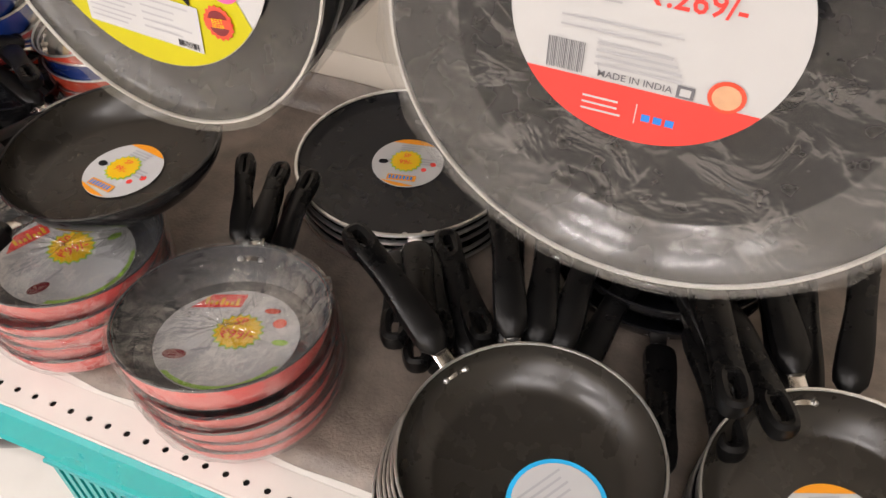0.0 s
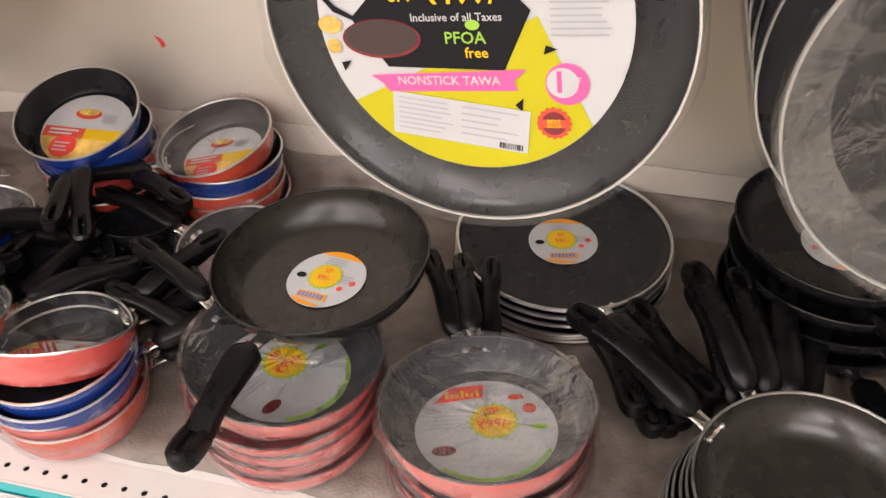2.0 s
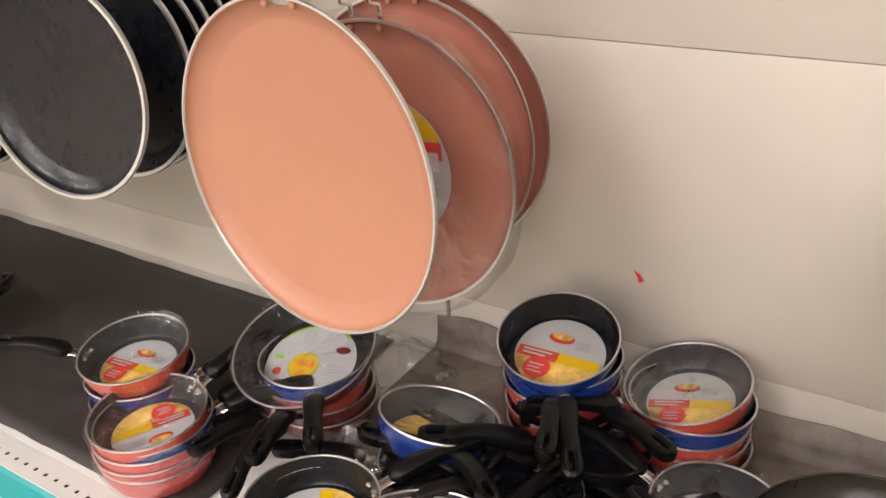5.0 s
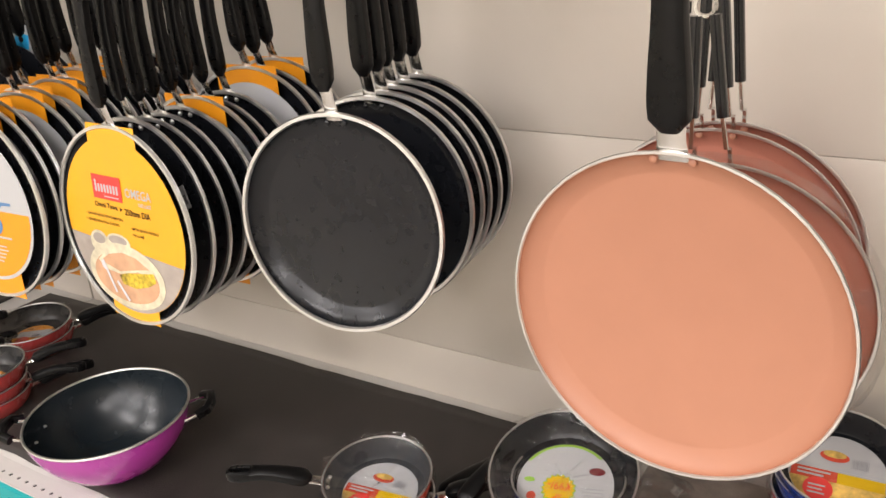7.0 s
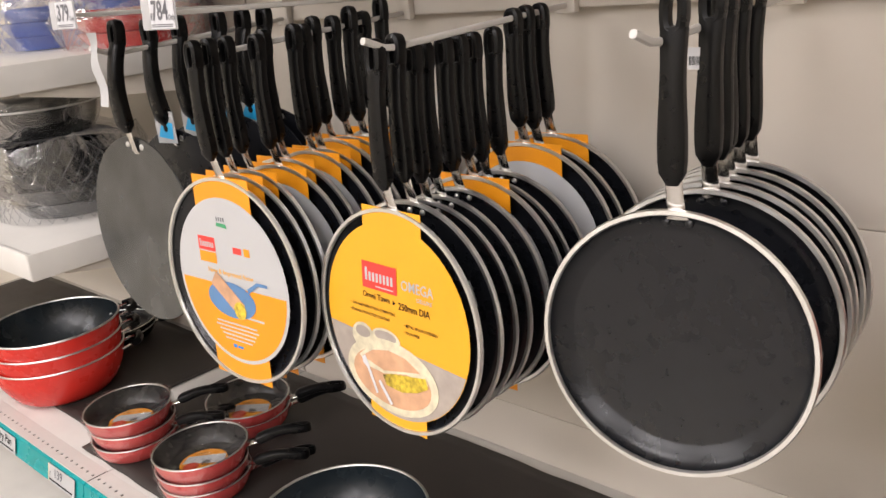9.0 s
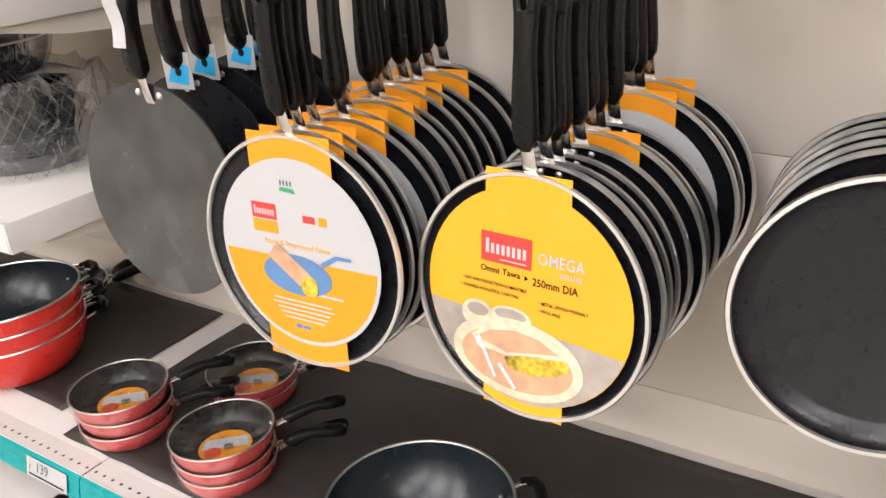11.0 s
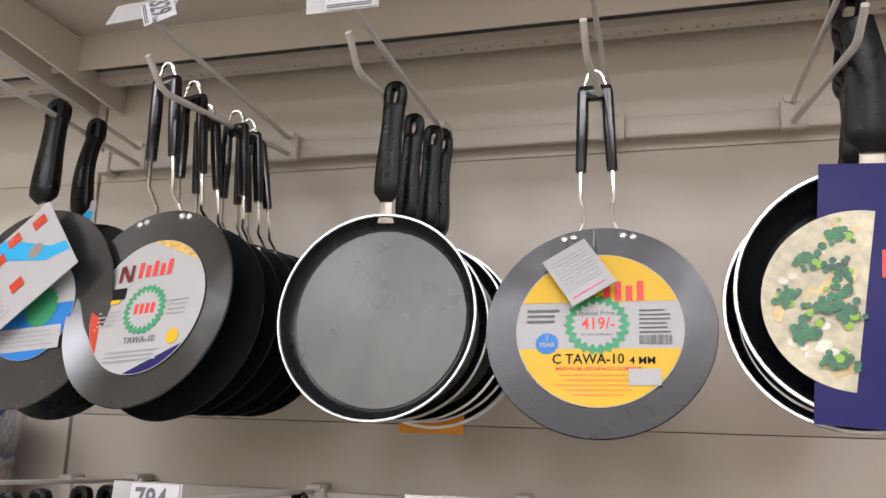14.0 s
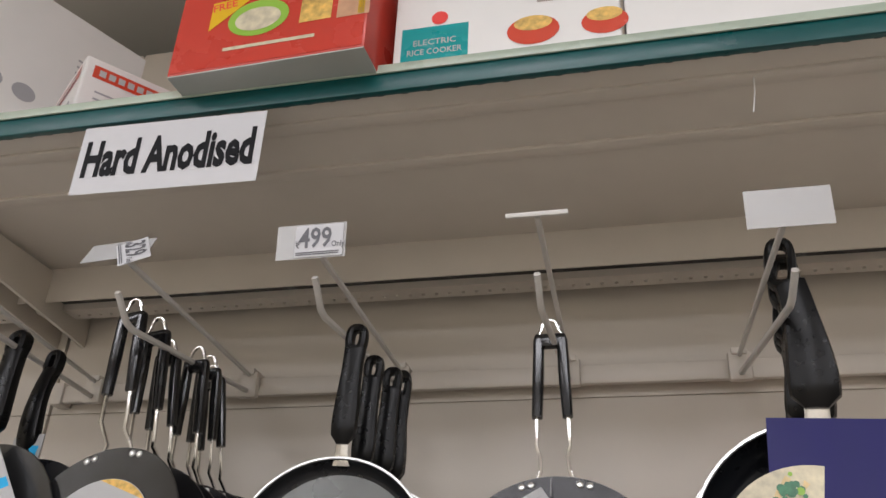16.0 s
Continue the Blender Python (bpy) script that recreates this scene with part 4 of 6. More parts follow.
def round_label(p, z, kind):
    """Printed discs of the upper row."""
    r = 0.098 if kind == "yellow" else 0.092
    c = part("card", disc_bm(r, z, z + 0.0006, 56), PAPER, p, "round yellow and white printed label" if kind == "yellow" else "round white printed label with a green seal")
    rng = random.Random(14)
    z += 0.0012
    if kind == "yellow":
        patch(c, "yellow_top", [chord(r * 0.99, 20, 160)], z, YELLOW)
        patch(c, "yellow_foot", [chord(r * 0.99, 196, 344)], z, YELLOW)
        patch(c, "brand_bars", [rect(0.006 + i * 0.013, 0.034, 0.014 + i * 0.013, 0.054 + 0.006 * (i % 2)) for i in range(4)], z + 0.0004, PRINT_RED)
        patch(c, "seal", [star(0.034, 0.039, 22, -0.002, 0.004)], z + 0.0008, PRINT_GREEN)
        patch(c, "seal_face", [star(0.025, 0.031, 20, -0.002, 0.004)], z + 0.0012, PAPER)
        letters(c, "Special Price", 0.0085, -0.002, 0.018, z + 0.0016, INK_GREY)
        letters(c, "419/-", 0.022, 0.0, 0.004, z + 0.0016, PRINT_RED, wide=0.85)
        letters(c, "Inclusive of all taxes", 0.0045, -0.002, -0.009, z + 0.0016, INK_GREY)
        letters(c, "C TAWA-10", 0.0175, -0.012, -0.040, z + 0.0008, INK, wide=0.9)
        letters(c, "4 MM", 0.0125, 0.050, -0.042, z + 0.0008, INK)
        letters(c, "MADE FROM 100% INDALCO ALUMINIUM", 0.0062, 0.0, -0.0515, z + 0.0008, PRINT_RED, wide=0.85)
        patch(c, "guarantee_seal", [star(0.0125, 0.014, 16, -0.060, -0.020)], z + 0.001, PRINT_BLUE)
        letters(c, "1", 0.010, -0.060, -0.013, z + 0.0016, PAPER)
        letters(c, "YEAR", 0.008, -0.060, -0.022, z + 0.0016, PAPER, bold=0.03)
        patch(c, "white_patch", [rect(0.034, -0.072, 0.070, -0.052)], z + 0.0016, PAPER)
        patch(c, "small_print", bars(-0.085, -0.045, 0.024, 3, 0.007, 0.003, rng) + bars(0.047, 0.085, 0.022, 6, 0.0055, 0.0018, rng) + barcode(0.047, 0.084, -0.022, -0.010, 26, rng), z + 0.0008, INK_GREY)
        patch(c, "foot_print", [rect(-w, y, w, y + 0.002) for w, y in ((0.045, -0.060), (0.036, -0.066), (0.05, -0.072), (0.038, -0.078), (0.028, -0.084))], z + 0.0008, AMBER)
    else:
        patch(c, "red_side", [chord(r * 0.99, 150, 222)], z, ORANGE_RED)
        patch(c, "violet_foot", [chord(r * 0.99, 262, 322)], z, INDIGO)
        patch(c, "food_photo", [chord(r * 0.99, 38, 95)], z, FOOD)
        patch(c, "brand_mark", [rect(-0.056, 0.036, -0.050, 0.060), rect(-0.038, 0.036, -0.032, 0.060), turned(rect(-0.047, 0.034, -0.041, 0.062), 32, -0.044, 0.048)], z + 0.0004, MAROON)
        patch(c, "brand_bars", [rect(-0.024 + i * 0.012, 0.040, -0.017 + i * 0.012, 0.062 - 0.005 * (i % 2)) for i in range(5)], z + 0.0004, PRINT_RED)
        patch(c, "dark_patch", [rect(-0.072, 0.012, -0.038, 0.028)], z + 0.0004, INK)
        patch(c, "yellow_patch", [rect(-0.072, 0.006, -0.045, 0.012)], z + 0.0008, YELLOW)
        patch(c, "seal", [star(0.031, 0.035, 24, 0.0, -0.006)], z + 0.0004, PRINT_GREEN)
        patch(c, "seal_face", [star(0.022, 0.028, 22, 0.0, -0.006)], z + 0.0008, PAPER)
        patch(c, "seal_price", [rect(-0.016 + i * 0.009, -0.012, -0.010 + i * 0.009, 0.002) for i in range(4)], z + 0.0012, PRINT_RED)
        letters(c, "TAWA-10", 0.012, 0.002, -0.047, z + 0.0006, INK_GREY)
        patch(c, "yellow_seal", [circle(0.010, 0.055, -0.046, 18)], z + 0.0004, YELLOW)
        patch(c, "small_print", bars(-0.076, -0.04, -0.004, 4, 0.006, 0.002, rng) + bars(0.038, 0.072, 0.004, 4, 0.006, 0.002, rng) + bars(-0.05, 0.045, -0.060, 3, 0.006, 0.002, rng), z + 0.0005, INK_SOFT)
    return c


# ---- pan parts (bowl opens to +z, handle runs to +y) ----
def bowl(p, r, h, base, outer, inner, rim=ALU, curve=0.5, rim_r=0.0016, n=48):
    """Body, coating and rim of a pan."""
    def wall(rb, rt, z0, z1, steps=7):
        return [(rb + (rt - rb) * math.sin(math.pi / 2 * k / steps) ** (2 * curve + 0.2), z0 + (z1 - z0) * (1 - math.cos(math.pi / 2 * k / steps)) ** (0.55 + 0.4 * curve)) for k in range(steps + 1)]
    part("body", lathe(bmesh.new(), [(0, 0)] + wall(base, r, 0, h), n), outer, p)
    part("coating", lathe(bmesh.new(), [(0, 0.0022)] + wall(base - 0.001, r - 0.0018, 0.0022, h - 0.0002), n), inner, p)
    part("rim", tube(bmesh.new(), [(r * math.cos(2 * math.pi * i / n), r * math.sin(2 * math.pi * i / n), h) for i in range(n)], rim_r, 6, True), rim, p)


def grip(p, y0, length, w0, w1, th, z0, dz, curve=0.0, hole=True, material=None, bend=0.0, eye=0.0215):
    """A moulded handle from y0, ending in a hanging eye."""
    bm = bmesh.new()
    n = 12
    body = length - (0.0125 + eye if hole else 0.0)
    pts, rad = [], []
    for i in range(n + 1):
        t = i / n
        s = t * body / length
        pts.append((bend * s * s, y0 + t * body, z0 + dz * s + curve * math.sin(math.pi * s)))
        w = w0 + (w1 - w0) * t + 0.0012 * math.sin(t * math.pi * 2)
        e = min(1.0, (0.45 + t * 6)) if t < 0.1 else 1.0
        rad.append((w * e, th * e * (1 - 0.15 * t)))
    tube(bm, pts, rad, 12)
    if hole:
        sb = body / length
        zt = z0 + dz * sb + curve * math.sin(math.pi * sb)
        cy = y0 + body + eye - 0.0085
        ring = []
        ra = max(0.0052, w1 * (0.40 if eye < 0.03 else 0.3))
        for k in range(20):
            c, d = math.cos(2 * math.pi * k / 20), math.sin(2 * math.pi * k / 20)
            ring.append(((w1 + 0.0004 - ra) * math.copysign(abs(c) ** 0.6, c) + bend * 0.9, cy + (eye - ra) * math.copysign(abs(d) ** 0.7, d), zt))
        tube(bm, ring, (ra, th * 0.85), 8, True)
    return part("handle", bm, material or BAKELITE, p, "black moulded handle")


def strap(p, y0, y1, z0, z1, w=0.009, material=None):
    bm = bmesh.new()
    tube(bm, [(0, y0 - 0.006, z0 - 0.003), (0, y0, z0), (0, (y0 + y1) / 2, (z0 + z1) / 2), (0, y1 + 0.004, z1)], [(w * 1.2, 0.0016), (w, 0.0016), (w * 0.9, 0.0018), (w * 0.9, 0.002)], 8)
    return part("strap", bm, material or STEEL, p, "steel strap")


def rivets(p, pts, z, r=0.0042, material=None):
    for x, y in pts:
        part("rivet", lathe(bmesh.new(), [(r, z), (r * 0.85, z + 0.0018), (r * 0.4, z + 0.0028), (0, z + 0.003)], 12, x, y), material or ALU, p)


def wrap(p, r, h, base, seed, material=None, over=0.004, tuft=0.012, amp=1.0):
    """Crinkled film drawn over a pan."""
    bm = bmesh.new()
    n = 56
    prof = [(0.0, h * 0.55), (r * 0.35, h * 0.58), (r * 0.7, h * 0.75), (r * 0.93, h * 0.97), (r + 0.002, h + 0.004), (r + over, h * 0.8), (base + (r - base) * 0.5 + over, h * 0.35), (base + over * 0.6, 0.001)]
    rings = []
    for j, (rr, hh) in enumerate(prof):
        ring = []
        for i in range(n):
            a = 2 * math.pi * i / n
            q = noise.noise(Vector((math.cos(a) * 5, math.sin(a) * 5, seed + j * 0.7)))
            q2 = noise.noise(Vector((math.cos(a) * 17, math.sin(a) * 17, seed + j)))
            d = amp * (0.0035 * q + 0.002 * q2)
            z = hh + (d if j < 5 else 0) + (tuft * max(0, q2) * 0.6 if j == 4 else 0)
            rad = rr + (abs(d) if j >= 4 else 0)
            ring.append(bm.verts.new((rad * math.cos(a), rad * math.sin(a), max(0.0004, z))))
        rings.append(ring)
    for a, b in zip(rings, rings[1:]):
        for i in range(n):
            k = (i + 1) % n
            bm.faces.new((a[i], a[k], b[k], b[i]))
    bmesh.ops.remove_doubles(bm, verts=bm.verts, dist=1e-5)
    return part("plastic_wrap", bm, material or WRAP, p, "crinkled clear plastic wrap")


def grown(ob, k, dy=0.0, dx=0.0):
    ob.scale = (k, k, 1)
    ob.location.x, ob.location.y = dx, dy


BUILT = {}


def place(key, build, m):
    """The thing at the pose m: built once, copied after that."""
    if key not in BUILT:
        BUILT[key] = build()
        BUILT[key].matrix_basis = m
        return BUILT[key]
    return copy_thing(BUILT[key], m)


def hung(x, y, z, up=0.0, yaw=0.0, spin=0.0, size=1.0):
    """A pan hanging upright with its face towards the aisle."""
    return pose(x, y, z, 90 - up, 0, yaw) @ pose(0, 0, 0, 0, 0, spin) @ Matrix.Scale(size, 4)


# ---- hanging pans, lower row ----
def flat_tawa(label, r=0.138, h=0.016, inner=BLACK_COAT, outer=BLACK_GLOSS, group="hanging tawas", handle=0.165, reach=0.030, card=None, film=None, rise=0.012, hole=True, rim_r=0.0033, lip=0.019, rivet=None):
    t = empty("tawa", label, "pan", group)
    bowl(t, r, h, r - lip, outer, inner, ALU, 0.6, rim_r, 64)
    strap(t, r - 0.002, r + reach, h * 0.7, h * 0.7 + rise)
    grip(t, r + reach - 0.004, handle, 0.0125, 0.0127, 0.0090, h * 0.7 + rise, 0.004, 0.004, hole)
    rivets(t, [(-0.011, r - 0.012), (0.011, r - 0.012)], h * 0.45, 0.0042, rivet)
    if card:
        card(t)
    if film:
        wrap(t, r + 0.002, h + 0.002, r - 0.012, 3.0, film, 0.003, 0.006)
        if film is HEAVY:
            part("film_band", lathe(bmesh.new(), [(r - lip + 0.002, h * 0.2), (r - lip * 0.55, h * 0.55), (r - 0.004, h + 0.0028), (r + 0.003, h + 0.0046)], 64), STRETCHED, t, "milky film stretched over the flared edge")
    return t


def black_tawa():
    return flat_tawa("black flat tawa with a silver rim hanging by its handle", r=0.129, h=0.021, lip=0.022, rim_r=0.0033, rivet=BLACK_COAT, group="black tawas on one hook", handle=0.170)


def amber_tawa():
    return flat_tawa("black tawa with a white and amber card hung on a hook", r=0.143, group="amber-card tawas on one hook", card=lambda t: strip_card(t, 0.0165, 0.118, False, 0.146, 0.060), handle=0.153)


def amber_tab_tawa():
    return flat_tawa("black silver-rimmed tawa with an amber card behind others", r=0.141, group="amber-card tawas on one hook", card=lambda t: strip_card(t, 0.0165, 0.118, False, 0.144, 0.060), handle=0.153)


def gold_tawa():
    return flat_tawa("black tawa with a golden food-photo card hung on a hook", r=0.138, group="golden-card tawas on one hook", card=lambda t: strip_card(t, 0.0165, 0.124, True, 0.14, 0.05, GOLD), handle=0.168)


def bare_gold_tawa():
    return flat_tawa("black silver-rimmed tawa hung behind the golden card one", r=0.138, group="golden-card tawas on one hook", handle=0.168)


jit = random.Random(21)
# amber cards
for i, back in enumerate((0, 0.024, 0.049, 0.088, 0.114, 0.153, 0.178, 0.208, 0.238, 0.269, 0.304, 0.341)):
    y = 0.531 + back
    place("amber" if i in (0, 2, 4, 7) else "amber_tab" if i in (1, 3, 5, 6, 8, 10) else "bare_amber", {True: amber_tawa}.get(i in (0, 2, 4, 7), amber_tab_tawa if i in (1, 3, 5, 6, 8, 10) else bare_gold_tawa),
          hung(-1.885 - 0.001 * i + (0.008 if i in (3, 5) else 0) + jit.uniform(-0.003, 0.003), y, 1.254 + jit.uniform(-0.003, 0.003) + 0.001 * i, 3, 2 + jit.uniform(-2, 2), jit.uniform(-1.5, 1.5)))
# golden card
for i in range(11):
    y = 0.557 + i * 0.0295
    if i >= 8:
        y += 0.02
    kind = ("gold", gold_tawa) if i == 0 else ("amber_tab", amber_tab_tawa) if i in (5, 8, 10) else ("bare_gold", bare_gold_tawa)
    place(*kind, hung(-1.598 + 0.0005 * i + jit.uniform(-0.003, 0.003), y, 1.248 + jit.uniform(-0.003, 0.003) + (0.018 if i >= 8 else 0), 5 - 0.4 * i, -3 + i * 0.5 + jit.uniform(-1, 1), jit.uniform(-1, 1), 0.97))
# plain black
for i, y in enumerate((0.611, 0.688, 0.718, 0.749, 0.780, 0.815)):
    place("black", black_tawa, hung(-1.280 - 0.003 * i, y, 1.277, 5 - 0.7 * i, 8 - 1.0 * i + jit.uniform(-1, 1), jit.uniform(-1, 1)))


def iron_tawa():
    t = empty("iron_tawa", "dull grey flat iron tawa hanging by a black handle", "pan", "iron tawas on one hook")
    r = 0.148
    part("plate", lathe(bmesh.new(), [(0, 0), (r * 0.6, 0.001), (r - 0.002, 0.006), (r, 0.0075), (r - 0.001, 0.0095), (r * 0.6, 0.0045), (0, 0.0035)], 64), DULL_IRON, t)
    strap(t, r - 0.02, r + 0.012, 0.010, 0.018, 0.008)
    grip(t, r + 0.008, 0.165, 0.0175, 0.0145, 0.011, 0.018, -0.012, 0.014)
    rivets(t, [(-0.02, r - 0.014), (0.02, r - 0.014)], 0.0085, 0.005)
    return t


def dark_iron_tawa():
    t = empty("iron_tawa", "black iron tawa with a small blue card on one hook", "pan", "iron tawas on one hook")
    r = 0.144
    part("plate", lathe(bmesh.new(), [(0, 0), (r * 0.6, 0.001), (r - 0.002, 0.006), (r, 0.0075), (r - 0.001, 0.0095), (r * 0.6, 0.0045), (0, 0.0035)], 64), BLACK_COAT, t)
    strap(t, r - 0.02, r + 0.012, 0.010, 0.018, 0.008)
    grip(t, r + 0.008, 0.165, 0.0175, 0.0145, 0.011, 0.018, -0.012, 0.014)
    rivets(t, [(-0.02, r - 0.014), (0.02, r - 0.014)], 0.0085, 0.005)
    c = part("card", box(bmesh.new(), -0.025, 0.028, r - 0.02, r + 0.03, 0.021, 0.0222), PAPER, t, "white and blue printed card", smooth=False)
    patch(c, "blue_field", [[(-0.02, r - 0.01), (0.02, r - 0.014), (0.024, r + 0.012), (-0.005, r + 0.016)]], 0.0228, SKY_BLUE)
    patch(c, "dark_mark", [circle(0.006, 0.004, r + 0.004, 12)], 0.0234, INK)
    return t


place("iron", iron_tawa, hung(-2.155, 0.550, 1.285, 4, 1, -3))
for i, (dx, y) in enumerate(((0.0, 0.635), (-0.015, 0.69), (-0.02, 0.76), (-0.02, 0.80), (-0.02, 0.835))):
    place("dark_iron", dark_iron_tawa, hung(-2.160 + dx, y, 1.284, 1, 2 + i, 2 - 2 * i))


def peach_tawa(card=False, film=False, dark=False, r=0.147):
    t = empty("peach_tawa", "salmon-coated round tawa wrapped in clear plastic on a hook" if film else "salmon-coated flat tawa with a silver rim hanging on a hook", "pan", "salmon tawas on one hook")
    bowl(t, r, 0.017, r - 0.022, PEACH_DARK if dark else PEACH, PEACH_DARK if dark else PEACH, ALU, 0.6, 0.0019, 64)
    rivets(t, [(-0.017, r - 0.008), (0.017, r - 0.008)], 0.0115, 0.004, PEACH)
    if dark:
        for sx in (-0.016, 0.016):
            bm = tube(bmesh.new(), [(sx, r - 0.004, 0.006), (sx, r + 0.012, 0.008), (sx, r + 0.016, 0.022), (sx * 0.8, r + 0.05, 0.022), (sx * 0.5, r + 0.13, 0.02)], 0.0022, 8)
            part("wire", bm, STEEL, t)
            bm = tube(bmesh.new(), [(sx * 0.85, r + 0.045, 0.022), (sx * 0.5, r + 0.135, 0.02)], 0.0055, 10)
            part("sleeve", bm, BLACK_GLOSS, t)
        part("hanging_loop", tube(bmesh.new(), [(0.009 * math.cos(a), r + 0.143 + 0.009 * math.sin(a), 0.02) for a in [k * math.pi / 8 for k in range(16)]], 0.002, 6, True), STEEL, t)
    else:
        strap(t, r - 0.002, r + 0.022, 0.013, 0.018, 0.014)
        grip(t, r + 0.018, 0.165, 0.0185, 0.0145, 0.012, 0.019, 0.004, 0.002)
    if card:
        c = part("card", disc_bm(0.075, 0.0075, 0.0082), PAPER, t, "round white label with a yellow top")
        patch(c, "yellow_top", [chord(0.0745, 25, 155)], 0.0088, YELLOW)
        patch(c, "red_band", [rect(-0.068, 0.012, 0.068, 0.030)], 0.0092, PRINT_RED)
        patch(c, "brand_bars", [rect(-0.045 + i * 0.013, 0.038, -0.037 + i * 0.013, 0.05) for i in range(7)], 0.0094, ORANGE_RED)
        patch(c, "seal", [star(0.025, 0.029, 18, -0.022, -0.006)], 0.0096, INK)
        patch(c, "seal_face", [circle(0.021, -0.022, -0.006, 20)], 0.01, PAPER)
        rng = random.Random(2)
        patch(c, "small_print", bars(0.02, 0.06, -0.002, 5, 0.007, 0.003, rng) + bars(-0.04, 0.04, -0.048, 3, 0.006, 0.002, rng), 0.0094, INK_SOFT)
        patch(c, "info_patch", [rect(0.014, 0.0, 0.064, 0.02)], 0.0098, PAPER_GREY)
    if film:
        wrap(t, r + 0.004, 0.022, r - 0.01, 8.0, WRAP, 0.006, 0.02, 1.6)
    return t


place("peach", lambda: peach_tawa(r=0.156), hung(-0.879, 0.567, 1.258, 1, -5, 1))
place("peach_card", lambda: peach_tawa(True, True, True), hung(-0.868, 0.672, 1.226, 1, 2, 4))
place("peach_film", lambda: peach_tawa(False, False, True), hung(-0.893, 0.765, 1.232, 0, 0, 2))
place("peach_film", None, hung(-0.893, 0.800, 1.230, 0, 1, 1))


def card_tawa():
    return flat_tawa("black tawa with a white and olive price card in clear wrap", r=0.155, h=0.024, lip=0.032, rim_r=0.0015, inner=BLACK_COAT, group="big black tawas on one hook", card=lambda t: grown(tawa_card(t, 0.021), 1.075, 0.003), film=TIGHT)


def rim_tawa():
    return flat_tawa("black tawa in clear wrap hung behind the carded one", r=0.155, h=0.024, lip=0.032, rim_r=0.0015, inner=GREY_COAT, group="big black tawas on one hook", film=TIGHT)


def price_tawa():
    return flat_tawa("large black tawa with a white and red price card in wrap", r=0.146, h=0.024, lip=0.032, rim_r=0.0015, inner=BLACK_COAT, group="wrapped tawas on one hook", card=lambda t: grown(price_card(t, 0.028), 0.86, 0.026, -0.010), film=HEAVY)


place("card_tawa", card_tawa, hung(-0.219, 0.602, 1.246, 5, -5, 8, 0.95))
for i in range(7):
    place("rim_tawa", rim_tawa, hung(-0.221 + 0.003 * i, 0.640 + 0.036 * i, 1.244 + 0.002 * i, 6 - i, -7 + i, jit.uniform(-3, 3), 0.96))
place("price_tawa", price_tawa, hung(0.124, 0.568, 1.242, 0, 0, -1))
for i in range(5):
    place("rim_tawa", rim_tawa, hung(0.115, 0.63 + 0.045 * i, 1.236, 0, jit.uniform(-2, 2), 0))


# small white stock stickers and a slip of paper
def stock_sticker(m, w=0.018, h=0.03):
    t = tagged(link("stock_sticker", box(bmesh.new(), -w / 2, w / 2, -h / 2, h / 2, 0, 0.0006), PAPER, smooth=False), "small white bar-code sticker stuck on a tawa", "sticker", "stock stickers")
    patch(t, "bar_code", barcode(-w * 0.4, w * 0.4, -h * 0.3, h * 0.1, 10, random.Random(6)), 0.0011, INK)
    t.matrix_basis = m


stock_sticker(hung(-1.508, 0.5705, 1.292, 5, -6, 25))
stock_sticker(hung(-1.290, 0.668, 1.535, 4, 3, 0), 0.016, 0.02)
bm = bmesh.new()
prev = None
for k in range(9):
    a = bm.verts.new((-0.012 + 0.0012 * math.sin(k), 0.003 * math.sin(k * 1.3), -0.013 * k))
    b = bm.verts.new((0.012 + 0.0012 * math.sin(k), 0.003 * math.cos(k * 1.1), -0.013 * k))
    if prev:
        bm.faces.new((*prev, b, a))
    prev = (a, b)
slip = tagged(link("paper_slip", bm, PAPER), "crumpled white slip hanging from a hook", "paper")
slip.location = (-2.125, 0.508, 1.592)

